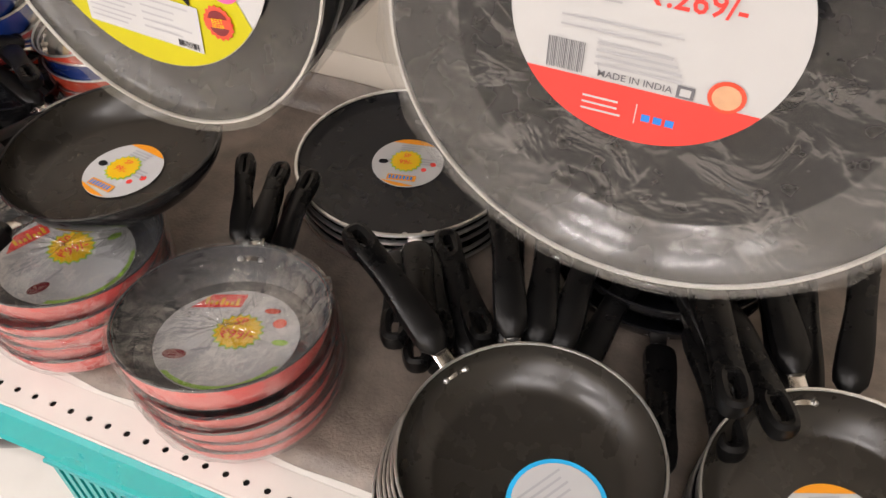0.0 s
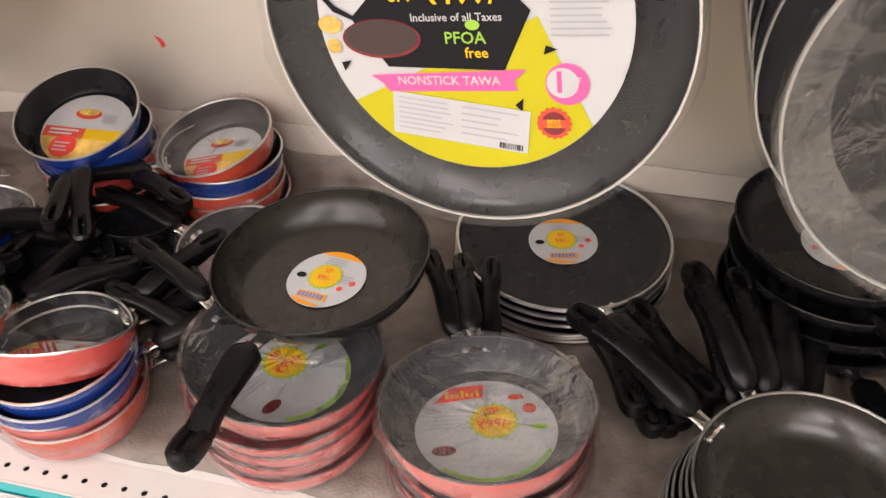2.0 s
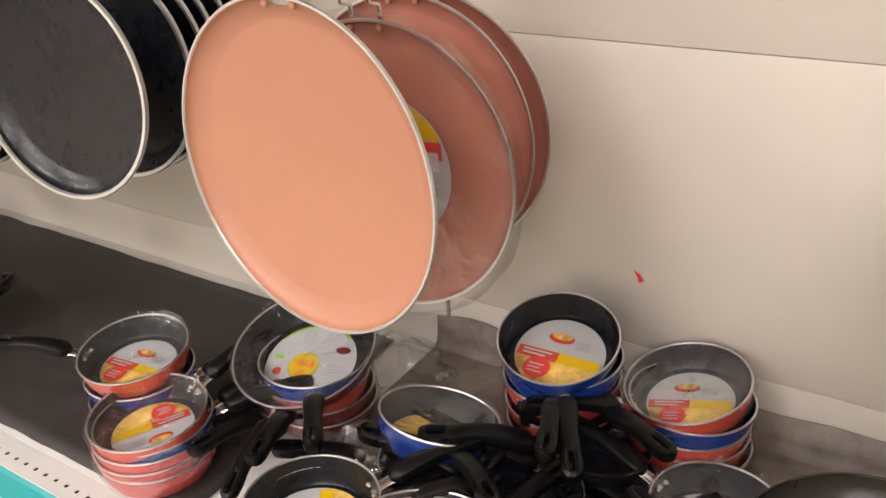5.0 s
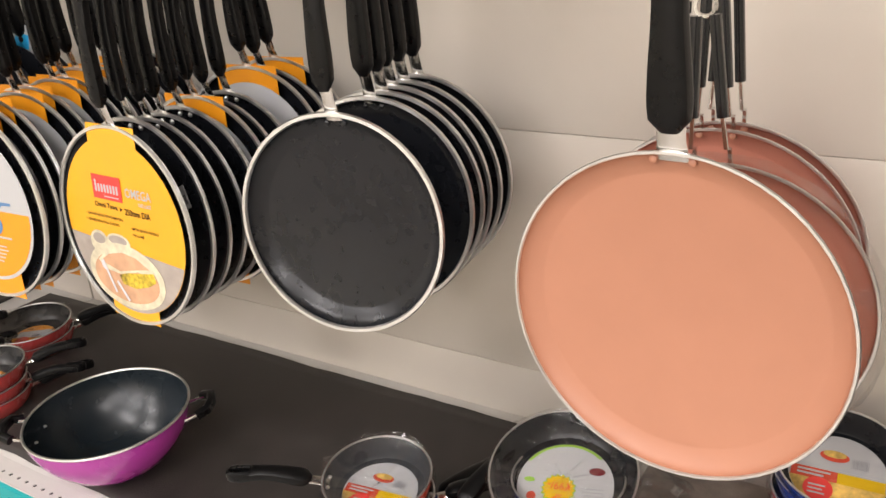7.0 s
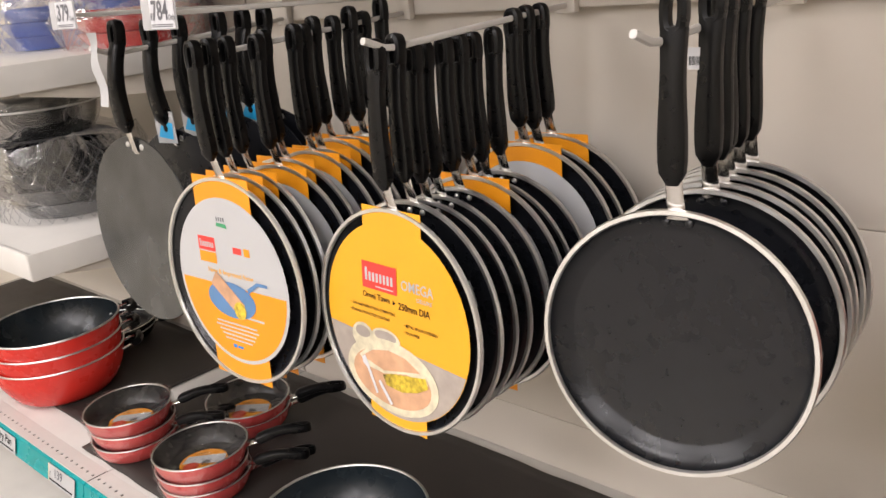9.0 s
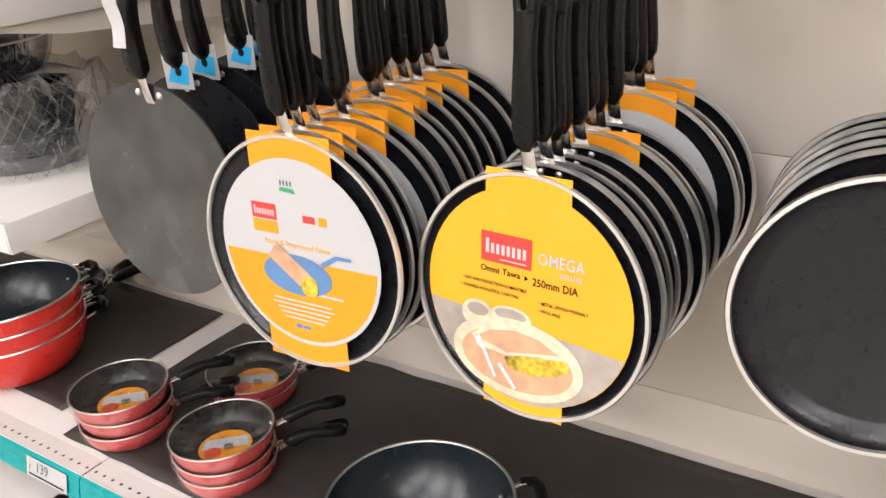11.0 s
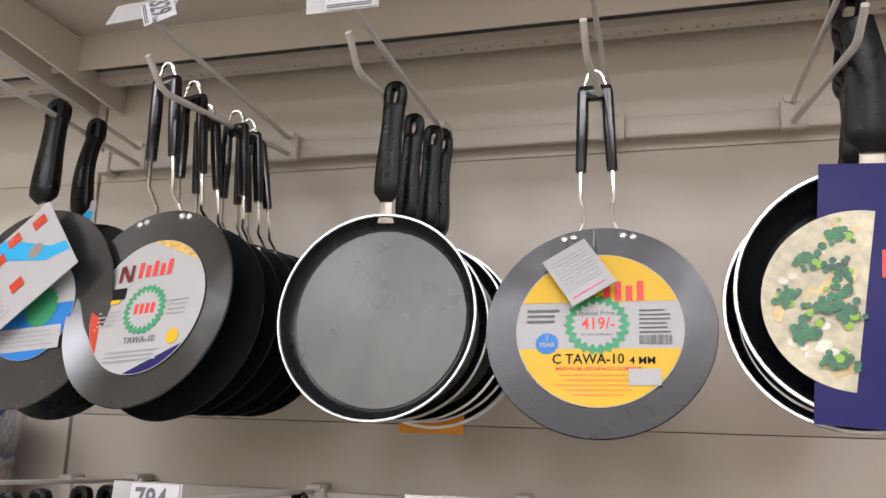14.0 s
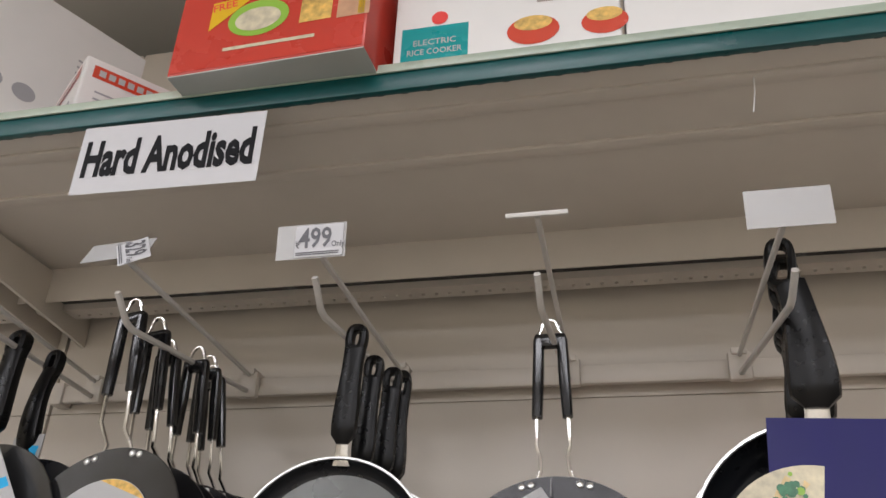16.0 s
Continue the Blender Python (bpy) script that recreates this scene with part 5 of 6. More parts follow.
# ---- hanging pans, upper row ----
def wire_tawa(kind):
    words = {"yellow": "grey anodised tawa with a yellow label and paper tag", "white": "grey anodised tawa with a white round label and wire handle", "plain": "black anodised tawa with a black-sleeved wire handle"}
    t = empty("wire_tawa", words[kind], "pan", "wire-handled tawas")
    r = 0.135
    part("plate", lathe(bmesh.new(), [(0, 0), (r * 0.55, 0.0005), (r - 0.003, 0.0075), (r, 0.009), (r - 0.0008, 0.0115), (r * 0.78, 0.0075), (r * 0.55, 0.0048), (0, 0.0042)], 72), {"white": IRON_PALE, "yellow": IRON, "plain": BLACK_GLOSS}[kind], t)
    rivets(t, [(s * (0.03 + d), r - 0.012 - 0.002 * d * 100) for s in (-1, 1) for d in (0, 0.012)], 0.0105, 0.0048)
    up = Matrix.Translation((0, r - 0.01, 0.006)) @ pose(0, 0, 0, 13) @ Matrix.Translation((0, 0.01 - r, -0.006))

    def stand(ob):
        ob.matrix_basis = up

    for s in (-1, 1):
        pts = [(s * 0.03, r - 0.02, 0.003), (s * 0.018, r + 0.008, 0.006), (s * 0.017, r + 0.022, 0.018), (s * 0.021, r + 0.035, 0.022), (s * 0.0195, r + 0.07, 0.022), (s * 0.0155, r + 0.19, 0.02), (s * 0.009, r + 0.205, 0.02)]
        stand(part("wire", tube(bmesh.new(), pts, 0.0026, 8), STEEL, t))
        stand(part("sleeve", tube(bmesh.new(), [(s * 0.0195, r + 0.072, 0.022), (s * 0.017, r + 0.13, 0.021), (s * 0.0155, r + 0.182, 0.02)], [0.007, 0.008, 0.0075], 12), BLACK_GLOSS, t))
    stand(part("loop", tube(bmesh.new(), [(0.012 * math.cos(math.pi * k / 10), r + 0.196 + 0.016 * math.sin(math.pi * k / 10), 0.02) for k in range(11)], 0.0026, 8), STEEL, t))
    stand(part("yoke", box(bmesh.new(), -0.0215, 0.0215, r + 0.17, r + 0.19, 0.013, 0.027, 0.004), BLACK_GLOSS, t))
    if kind != "plain":
        round_label(t, 0.0078, kind)
    if kind == "yellow":
        g = part("paper_tag", box(bmesh.new(), -0.03, 0.03, -0.037, 0.037, 0.0, 0.003, 0.0008), PAPER, t, "white paper tag on a string")
        g.matrix_basis = pose(-0.022, 0.066, 0.024, -4, 0, 32)
        patch(g, "tag_print", bars(-0.024, 0.024, 0.026, 9, 0.0055, 0.0008, random.Random(3), 0.05), 0.0036, INK_SOFT)
        patch(g, "tag_red_print", [rect(-0.024, -0.029, 0.02, -0.0275)], 0.0036, PRINT_PINK)
        part("tag_string", tube(bmesh.new(), [(-0.005, r - 0.005, 0.014), (-0.004, 0.1, 0.027)], 0.0007, 6), PAPER, t)
    return t


place("wire_white", lambda: wire_tawa("white"), hung(-1.994, 0.615, 1.824, 13.5, -9, 4, 0.94))
for i in range(5):
    place("wire_plain", lambda: wire_tawa("plain"), hung(-1.976 + 0.005 * i, 0.66 + 0.042 * i, 1.812 + 0.001 * i, 12 - i, -9 + i, 4 + jit.uniform(-3, 3), 0.94))
place("wire_yellow", lambda: wire_tawa("yellow"), hung(-1.466, 0.680, 1.803, 17, 1, 1, 0.925))


def grey_pan():
    t = empty("tawa", "black tawa with a sprayed grey face and silver rim", "pan", "grey-faced tawas on one hook")
    r = 0.127
    bowl(t, r, 0.022, r - 0.012, BLACK_GLOSS, BLACK_COAT, ALU, 0.5, 0.0019, 64)
    part("grey_face", disc_bm(r - 0.016, 0.0026, 0.0032, 64), SPRAY_GREY, t, "sprayed grey cooking face")
    strap(t, r - 0.002, r + 0.022, 0.018, 0.022, 0.0095)
    grip(t, r + 0.017, 0.163, 0.0165, 0.0150, 0.01, 0.022, 0.004, 0.003)
    return t


for i, (dx, y) in enumerate(((0, 0.645), (0.014, 0.69), (0.03, 0.735), (0.036, 0.765))):
    place("grey_pan", grey_pan, hung(-1.714 + dx * 0.7, y + 0.012, 1.815 - (0.006 if i else 0), 4, 0 + 2 * i, -2, 0.935))
place("amber_card_pan", lambda: flat_tawa("black silver-rimmed tawa with an amber card above the shelf", r=0.12, group="grey-faced tawas on one hook", card=lambda t: part("card", box(bmesh.new(), -0.045, 0.045, -0.128, 0.0, 0.018, 0.0188), AMBER, t, "amber card")), hung(-1.69, 0.815, 1.804, 4, 3, 0, 0.94))


def card_iron_tawa():
    t = empty("iron_tawa", "grey iron tawa with a white and blue folded card", "pan", "upper iron tawas")
    r = 0.14
    part("plate", lathe(bmesh.new(), [(0, 0), (r * 0.6, 0.001), (r - 0.002, 0.008), (r, 0.0095), (r - 0.001, 0.0115), (r * 0.6, 0.0055), (0, 0.004)], 64), IRON_PALE, t)
    strap(t, r - 0.02, r + 0.014, 0.011, 0.02, 0.01)
    grip(t, r + 0.008, 0.165, 0.0225, 0.018, 0.013, 0.02, 0.0, 0.001)
    c = part("card", box(bmesh.new(), -0.078, 0.072, -0.05, 0.06, 0.03, 0.0312), PAPER, t, "white printed card with blue and orange marks", smooth=False)
    c.matrix_basis = pose(-0.004, 0.042, 0.0, 0, 0, 35) @ Matrix.Diagonal((1.13, 1.08, 1, 1))
    z = 0.0318
    patch(c, "blue_sweep", [[(-0.03, 0.058), (0.0, 0.058), (0.05, 0.0), (0.07, -0.01), (0.07, -0.025), (0.035, -0.012), (-0.01, 0.03)]], z, SKY_BLUE)
    patch(c, "orange_mark", [rect(x0, y0, x0 + 0.02, y0 + 0.014) for x0, y0 in ((0.04, 0.036), (-0.03, 0.03), (-0.02, -0.02), (0.0, 0.04))], z + 0.0004, ORANGE_RED)
    patch(c, "dark_pan_picture", [circle(0.012, 0.03, 0.01, 16, 0.7)], z + 0.0004, SLATE_PRINT)
    patch(c, "small_print", bars(-0.07, -0.03, 0.02, 9, 0.007, 0.002, random.Random(1)), z, INK_SOFT)
    l = part("label", disc_bm(0.075, 0.007, 0.0076), PAPER, t, "round white label with a blue ring")
    patch(l, "blue_ring", [chord(0.0745, 180, 360)], 0.0082, PRINT_BLUE)
    patch(l, "white_field", [rect(-0.05, -0.062, 0.06, -0.03)], 0.0086, PAPER)
    patch(l, "green_seal", [star(0.026, 0.03, 20, 0.02, -0.002)], 0.009, PRINT_GREEN)
    patch(l, "small_print", bars(-0.04, 0.05, -0.036, 4, 0.006, 0.002, random.Random(7)), 0.009, INK_SOFT)
    return t


place("card_iron", card_iron_tawa, hung(-2.183, 0.637, 1.828, 8, -5, 5, 0.95))
place("dark_iron_up", lambda: tagged(dark_iron_tawa(), "black iron tawa hung behind a carded one", group="upper iron tawas"), hung(-2.173, 0.70, 1.821, 8, -5, 5, 0.95))


def blue_card_pan():
    t = empty("frying_pan", "deep frying pan with an indigo food-photo card", "pan", "blue-card frying pans")
    r = 0.137
    bowl(t, r, 0.042, r - 0.024, ALU, BLACK_COAT, ALU, 0.45, 0.0026, 64)
    strap(t, r - 0.002, r + 0.022, 0.034, 0.040, 0.015)
    grip(t, r + 0.016, 0.206, 0.029, 0.019, 0.0135, 0.041, 0.006, 0.006, bend=-0.03, eye=0.036)
    c = part("card", box(bmesh.new(), -0.055, 0.075, -0.145, 0.14, 0.044, 0.0448), INDIGO, t, "indigo card with a broccoli photo", smooth=False)
    z = 0.0454
    patch(c, "food_photo", [arc(0.098, 82, 268, 30, -0.012, -0.012)], z, PASTA)
    rng = random.Random(17)
    for k in range(46):
        a, d = rng.uniform(98, 262), 0.082 * rng.random() ** 0.5
        cx, cy = -0.012 + d * math.cos(radians(a)), -0.012 + d * math.sin(radians(a))
        patch(c, "pasta", [turned(rect(cx - 0.011, cy - 0.0035, cx + 0.011, cy + 0.0035), rng.uniform(20, 110), cx, cy)] if k % 3 else [circle(rng.uniform(0.004, 0.008), cx, cy, 12, 0.8)], z + 0.0004 + 0.00002 * k, (PASTA_LIGHT, PASTA_GOLD, PASTA)[k % 3])
    for k in range(9):
        a, d = 106 + k * 18.5, (0.072, 0.038, 0.066, 0.020)[k % 4]
        cx, cy = -0.012 + d * math.cos(radians(a)), -0.012 + d * math.sin(radians(a))
        buds = [circle(rng.uniform(0.0025, 0.005), cx + rng.gauss(0, 0.0075), cy + rng.gauss(0, 0.006), 9) for q in range(22)]
        for j, bud in enumerate(buds):
            patch(c, "broccoli", [bud], z + 0.0015 + 0.00002 * (22 * k + j), LIME if j % 11 == 4 else BROCCOLI)
    patch(c, "logo_patch", [rect(0.008, 0.012, 0.07, 0.042)], z + 0.0004, PRINT_RED)
    patch(c, "logo_bars", [rect(0.014 + i * 0.0085, 0.02, 0.0195 + i * 0.0085, 0.03 + (0.006 if i == 0 else 0)) for i in range(6)], z + 0.0008, PAPER)
    letters(c, "OMEGA", 0.02, 0.014, -0.008, z + 0.0004, PAPER, align="LEFT", wide=0.8)
    letters(c, "FRY PAN", 0.014, 0.014, -0.03, z + 0.0004, PAPER, align="LEFT", wide=0.9)
    for k, s in enumerate(("• GAS AND INDUCTION", "• DURABLE", "• METAL SPOON", "• PFOA-FREE")):
        letters(c, s, 0.0075, 0.014, -0.046 - k * 0.013, z + 0.0004, PAPER, align="LEFT", wide=0.85)
    return t


def plain_deep_pan():
    t = empty("frying_pan", "copper-bottomed frying pan nested behind another", "pan", "blue-card frying pans")
    r = 0.137
    bowl(t, r, 0.042, r - 0.024, ROSE, BLACK_COAT, ALU, 0.45, 0.0026, 64)
    strap(t, r - 0.002, r + 0.022, 0.034, 0.040, 0.015)
    grip(t, r + 0.016, 0.206, 0.029, 0.019, 0.0135, 0.041, 0.006, 0.006, bend=-0.03, eye=0.036)
    return t


place("blue_card_pan", blue_card_pan, hung(-1.198, 0.655, 1.832, 4.5, -6, -4, 0.905))
for i in range(4):
    place("deep_pan", plain_deep_pan, hung(-1.208 + 0.001 * i, 0.686 + 0.024 * i, 1.822, 4.5, -6, -7 - 0.4 * i, 0.905))


# ---- stacks on the shelf ----
def blue_sticker(p):
    c = part("sticker", disc_bm(0.04, 0.0032, 0.0038, 40, 0.0, -0.035), SKY_BLUE, p, "round blue-edged white sticker")
    patch(c, "white_field", [circle(0.036, 0.0, -0.035, 36)], 0.0044, PAPER)
    patch(c, "small_print", bars(-0.022, 0.024, -0.012, 4, 0.006, 0.002, random.Random(3)), 0.005, INK_SOFT)
    return c


def shelf_pan(key, r, h, base, outer, inner, label, group, handle=(0.115, 0.011, 0.0085), sticker=None, film=None, rise=0.012, category="pan", name="frying_pan", gap=0.02, rivet=True, hcurve=0.008, rim=None, rim_r=0.0014, cloud=False):
    def build():
        t = empty(name, label, category, group)
        bowl(t, r, h, base, outer, inner, rim or ALU, 0.5, rim_r, 48)
        strap(t, r - 0.001, r + gap, h * 0.72, h * 0.72 + 0.006, 0.0085)
        grip(t, r + gap - 0.004, handle[0], handle[1], handle[1] * 0.95, handle[2], h * 0.72 + 0.006, rise, hcurve)
        if rivet:
            rivets(t, [(-0.010, r - 0.006), (0.010, r - 0.006)], h * 0.66, 0.0032)
        if sticker:
            sticker(t)
        if film:
            wrap(t, r, h, base, film, CLOUDY if cloud else WRAP, 0.004, 0.014, 1.3 if cloud else 1.0)
        return t
    return key, build, h


ROSE_TOP = shelf_pan("rose_top", 0.092, 0.034, 0.080, ROSE, GREY_COAT, "rose-red frying pan in clear wrap with a price sticker", "rose-red pan stacks", sticker=lambda t: pan_sticker(t, 0.0032, 0.063), film=2.0, hcurve=0.004, rim=GREY_COAT, rim_r=0.0013, cloud=True)
SILVER_TOP = shelf_pan("silver_top", 0.095, 0.036, 0.076, MAROON, BLACK_COAT, "black-lined maroon frying pan in clear wrap with a price sticker", "small coloured pan stacks", sticker=lambda t: pan_sticker(t, 0.0032, 0.063), film=2.5, hcurve=0.004)
ROSE_PAN = shelf_pan("rose_pan", 0.091, 0.030, 0.081, ROSE, BLACK_COAT, "rose-red frying pan in clear wrap stacked under others", "rose-red pan stacks", film=4.0, sticker=lambda t: pan_sticker(t, 0.0032, 0.06), hcurve=0.004, rim=GREY_COAT, rim_r=0.0013, cloud=True)
POT_BLUE = shelf_pan("pot_blue", 0.0735, 0.036, 0.064, BLUE, BLACK_COAT, "small royal-blue saucepan with a food-photo sticker", "small coloured pan stacks", (0.115, 0.0125, 0.0095), lambda t: pot_sticker(t, 0.0032, 0.056, 155), name="saucepan")
POT_BLUE_FILM = shelf_pan("pot_blue_film", 0.0735, 0.036, 0.064, BLUE, GREY_COAT, "small blue saucepan in clear wrap with a sticker inside", "small coloured pan stacks", (0.115, 0.0125, 0.0095), lambda t: pot_sticker(t, 0.0032, 0.056), 5.0, name="saucepan")
POT_ORANGE = shelf_pan("pot_orange", 0.0735, 0.034, 0.064, ORANGE_RED, GREY_COAT, "small orange-red saucepan in crinkled clear wrap", "small coloured pan stacks", (0.115, 0.0125, 0.0095), lambda t: pot_sticker(t, 0.0032, 0.052, -110), 6.0, name="saucepan")
POT_RED = shelf_pan("pot_red", 0.0735, 0.032, 0.064, ORANGE_RED, BLACK_COAT, "small red saucepan in clear wrap within a stack", "small coloured pan stacks", (0.115, 0.0125, 0.0095), None, 7.0, name="saucepan")
POT_ROSE = shelf_pan("pot_rose", 0.0735, 0.034, 0.064, ROSE, GREY_COAT, "small rose-red saucepan in crinkled clear wrap", "small coloured pan stacks", (0.115, 0.0125, 0.0095), lambda t: pot_sticker(t, 0.0032, 0.052), 9.0, name="saucepan")
POT_DEEP = shelf_pan("pot_deep", 0.0735, 0.034, 0.064, BLUE, BLACK_COAT, "small royal-blue saucepan within a stack", "small coloured pan stacks", (0.115, 0.0125, 0.0095), name="saucepan")
MINI_TOP = shelf_pan("mini_top", 0.081, 0.036, 0.068, ROSE, BLACK_COAT, "small red saucepan with an amber sticker inside", "small red saucepans", (0.1, 0.0115, 0.009), lambda t: yellow_sticker(t, 0.0032, 0.042), 11.0, name="saucepan")
MINI = shelf_pan("mini", 0.079, 0.032, 0.067, ROSE, BLACK_COAT, "small rose-red saucepan in wrap within a stack", "small red saucepans", (0.1, 0.0115, 0.009), None, 12.0, name="saucepan")
MINI_MAROON = shelf_pan("mini_maroon", 0.0735, 0.03, 0.064, MAROON, BLACK_COAT, "small maroon saucepan within a wrapped stack", "small coloured pan stacks", (0.115, 0.0125, 0.0095), None, 13.0, name="saucepan")
FRY_BLACK = shelf_pan("fry_black", 0.106, 0.036, 0.082, BLACK_GLOSS, BROWN_COAT, "black frying pan with a small round price sticker", "black frying pans", (0.14, 0.0145, 0.011), lambda t: small_sticker(t, 0.0032, 0.040))
FRY_BIG = shelf_pan("fry_big", 0.104, 0.034, 0.074, BLACK_GLOSS, BROWN_COAT, "dark warm-grey non-stick frying pan on a stack", "black frying pans", (0.145, 0.0145, 0.011), rise=0.03, sticker=lambda t: blue_sticker(t))
FRY_DROOP = shelf_pan("fry_droop", 0.106, 0.036, 0.082, BLACK_GLOSS, BROWN_COAT, "black frying pan with a round price sticker atop a stack", "black frying pans", (0.12, 0.0145, 0.011), lambda t: small_sticker(t, 0.0032, 0.040, 180), rise=-0.03, rim=BLACK_GLOSS)
FRY_NEST = shelf_pan("fry_nest", 0.106, 0.030, 0.086, BLACK_GLOSS, BLACK_COAT, "black frying pan nested in a stack", "black frying pans", (0.145, 0.0145, 0.011), rise=0.03)
FLAT_TOP = shelf_pan("flat_top", 0.123, 0.013, 0.110, BLACK_GLOSS, BLACK_COAT, "black flat tawa with a small round price sticker", "stacked flat tawas", (0.13, 0.0145, 0.011), lambda t: small_sticker(t, 0.0032, 0.040, 165), rim_r=0.0021)
FLAT = shelf_pan("flat", 0.123, 0.013, 0.110, BLACK_GLOSS, BLACK_COAT, "black silver-rimmed flat tawa in a stack", "stacked flat tawas", (0.13, 0.0145, 0.011), rim_r=0.0021)
DEEP_TOP = shelf_pan("deep_top", 0.113, 0.032, 0.09, BLACK_GLOSS, BLACK_COAT, "black deep pan with a round price sticker", "stacked black deep pans", (0.14, 0.0145, 0.011), lambda t: small_sticker(t, 0.0032, 0.04), rim=BLACK_GLOSS)
DEEP = shelf_pan("deep", 0.113, 0.032, 0.09, BLACK_GLOSS, BLACK_COAT, "black deep pan in a stack by the wall", "stacked black deep pans", (0.14, 0.0145, 0.011), rim=BLACK_GLOSS)

Z0 = 0.8075


def stack(items, x, y, rim, face, seed=1, tilt=(0, 0), lean=(0, 0), z0=Z0, wob=0.003):
    """Pans from the bottom up, the top one's rim at the height rim; face: where each handle points, in degrees from +y, anticlockwise."""
    rng = random.Random(seed)
    n = len(items)
    step = (rim - items[-1][2] - z0) / max(1, n - 1)
    for i, it in enumerate(items):
        last = i == n - 1
        tx, ty = (tilt if last else (rng.uniform(-1.2, 1.2), rng.uniform(-1.2, 1.2)))
        z = rim - it[2] if last else z0 + step * i
        m = pose(x + lean[0] * (n - 1 - i) + rng.uniform(-wob, wob) * (not last), y + lean[1] * (n - 1 - i) + rng.uniform(-wob, wob) * (not last), z, tx, ty, 0) @ pose(0, 0, 0, 0, 0, face[i])
        place(it[0], it[1], m)


# rose-red wrapped frying pans at the shelf's front
stack([ROSE_PAN] * 4 + [ROSE_TOP], -0.193, 0.526, 0.925, [16, 22, 10, 28, 18], 2, (-9, -3), (0.0, 0.004))
stack([ROSE_PAN] * 4 + [ROSE_TOP], -0.395, 0.556, 0.918, [60, 70, 55, 75, 65], 3, (-4, 4))
# black frying pan resting across the stack behind
place(FRY_DROOP[0], FRY_DROOP[1], pose(-0.376, 0.640, 0.931, 0, -5, 0) @ pose(0, 0, 0, 0, 0, 170))
# flat tawas
stack([FLAT] * 6 + [FLAT_TOP], -0.161, 0.832, 0.869, [-150, -146, -154, -140, -158, -149, -152], 5)
# dark frying pans
stack([FRY_NEST] * 6 + [FRY_BIG], 0.087, 0.518, 0.899, [-10, 34, 20, 2, 13, 25, 58], 6, (1, 0), (-0.003, -0.001))
stack([FRY_NEST] * 5 + [FRY_BLACK], 0.316, 0.556, 0.905, [30, 12, 20, 42, 3, 24], 7)
stack([DEEP, DEEP, DEEP, DEEP_TOP], 0.130, 0.828, 0.938, [-168, -158, -150, -160], 8)
# small coloured stacks
stack([POT_ROSE, POT_RED, POT_ROSE, POT_DEEP, POT_DEEP, POT_ROSE], -0.616, 0.523, 0.921, [-38, -52, -20, -60, -30, -45], 9, (-26, -5))
stack([POT_RED, POT_RED, POT_ROSE, POT_DEEP, POT_BLUE], -0.751, 0.828, 0.972, [-170, 175, -120, -160, -150], 10, (16, 3), (0.0, 0.004))
stack([POT_RED, POT_RED, POT_RED, POT_DEEP, POT_ORANGE], -0.598, 0.870, 0.925, [125, 120, 110, 130, 122], 11, (8, -9))
stack([POT_DEEP, POT_BLUE_FILM], -0.526, 0.742, 0.863, [95, 80], 12, (0, 4))
stack([POT_RED, POT_BLUE_FILM], -0.851, 0.690, 0.900, [120, -134], 13, (-16, 5))
stack([POT_ROSE, POT_RED, POT_DEEP, POT_DEEP, POT_BLUE], -0.893, 0.513, 0.896, [-40, -30, -20, -50, -34], 14, (-2, 0))
stack([POT_ROSE, POT_DEEP, POT_DEEP, POT_ORANGE], -0.755, 0.522, 0.911, [-30, -20, -50, -52], 15, (-14, -4))
stack([MINI_MAROON, MINI_MAROON, POT_RED, POT_DEEP, SILVER_TOP], -1.056, 0.708, 0.934, [150, 170, -160, -140, -165], 16, (18, 3), (0, 0.004))
stack([POT_ROSE, POT_ROSE, POT_ROSE, POT_DEEP, POT_ORANGE], -1.180, 0.538, 0.892, [-35, -50, -20, -45, -10], 17, (3, 0))
stack([POT_ROSE, POT_DEEP, POT_ORANGE], -1.283, 0.607, 0.915, [-30, -60, 118], 18, (6, 2))


# loose handles lying among the small stacks belong to pans turned over there
def upturned():
    t = empty("saucepan", "upturned small black saucepan among the stacks", "pan", "small coloured pan stacks")
    r, h = 0.06, 0.03
    bowl(t, r, h, 0.052, BLACK_GLOSS, BLACK_COAT, BLACK_GLOSS, 0.5, 0.0014, 40)
    strap(t, r - 0.001, r + 0.02, h * 0.72, h * 0.72 + 0.004)
    grip(t, r + 0.016, 0.14, 0.0145, 0.0135, 0.010, h * 0.72 + 0.004, 0.008, 0.016)
    return t


for x, y, z, tx, ty, f in ((-0.70, 0.70, 0.812, 3, 0, 80), (-0.655, 0.735, 0.832, 0, 4, 108), (-0.62, 0.69, 0.826, 4, -4, 72), (-0.675, 0.77, 0.846, -3, 6, 128), (-0.71, 0.665, 0.842, 6, 2, 96)):
    place("upturned", upturned, pose(x, y, z, tx, ty, 0) @ pose(0, 0, 0, 0, 0, f))


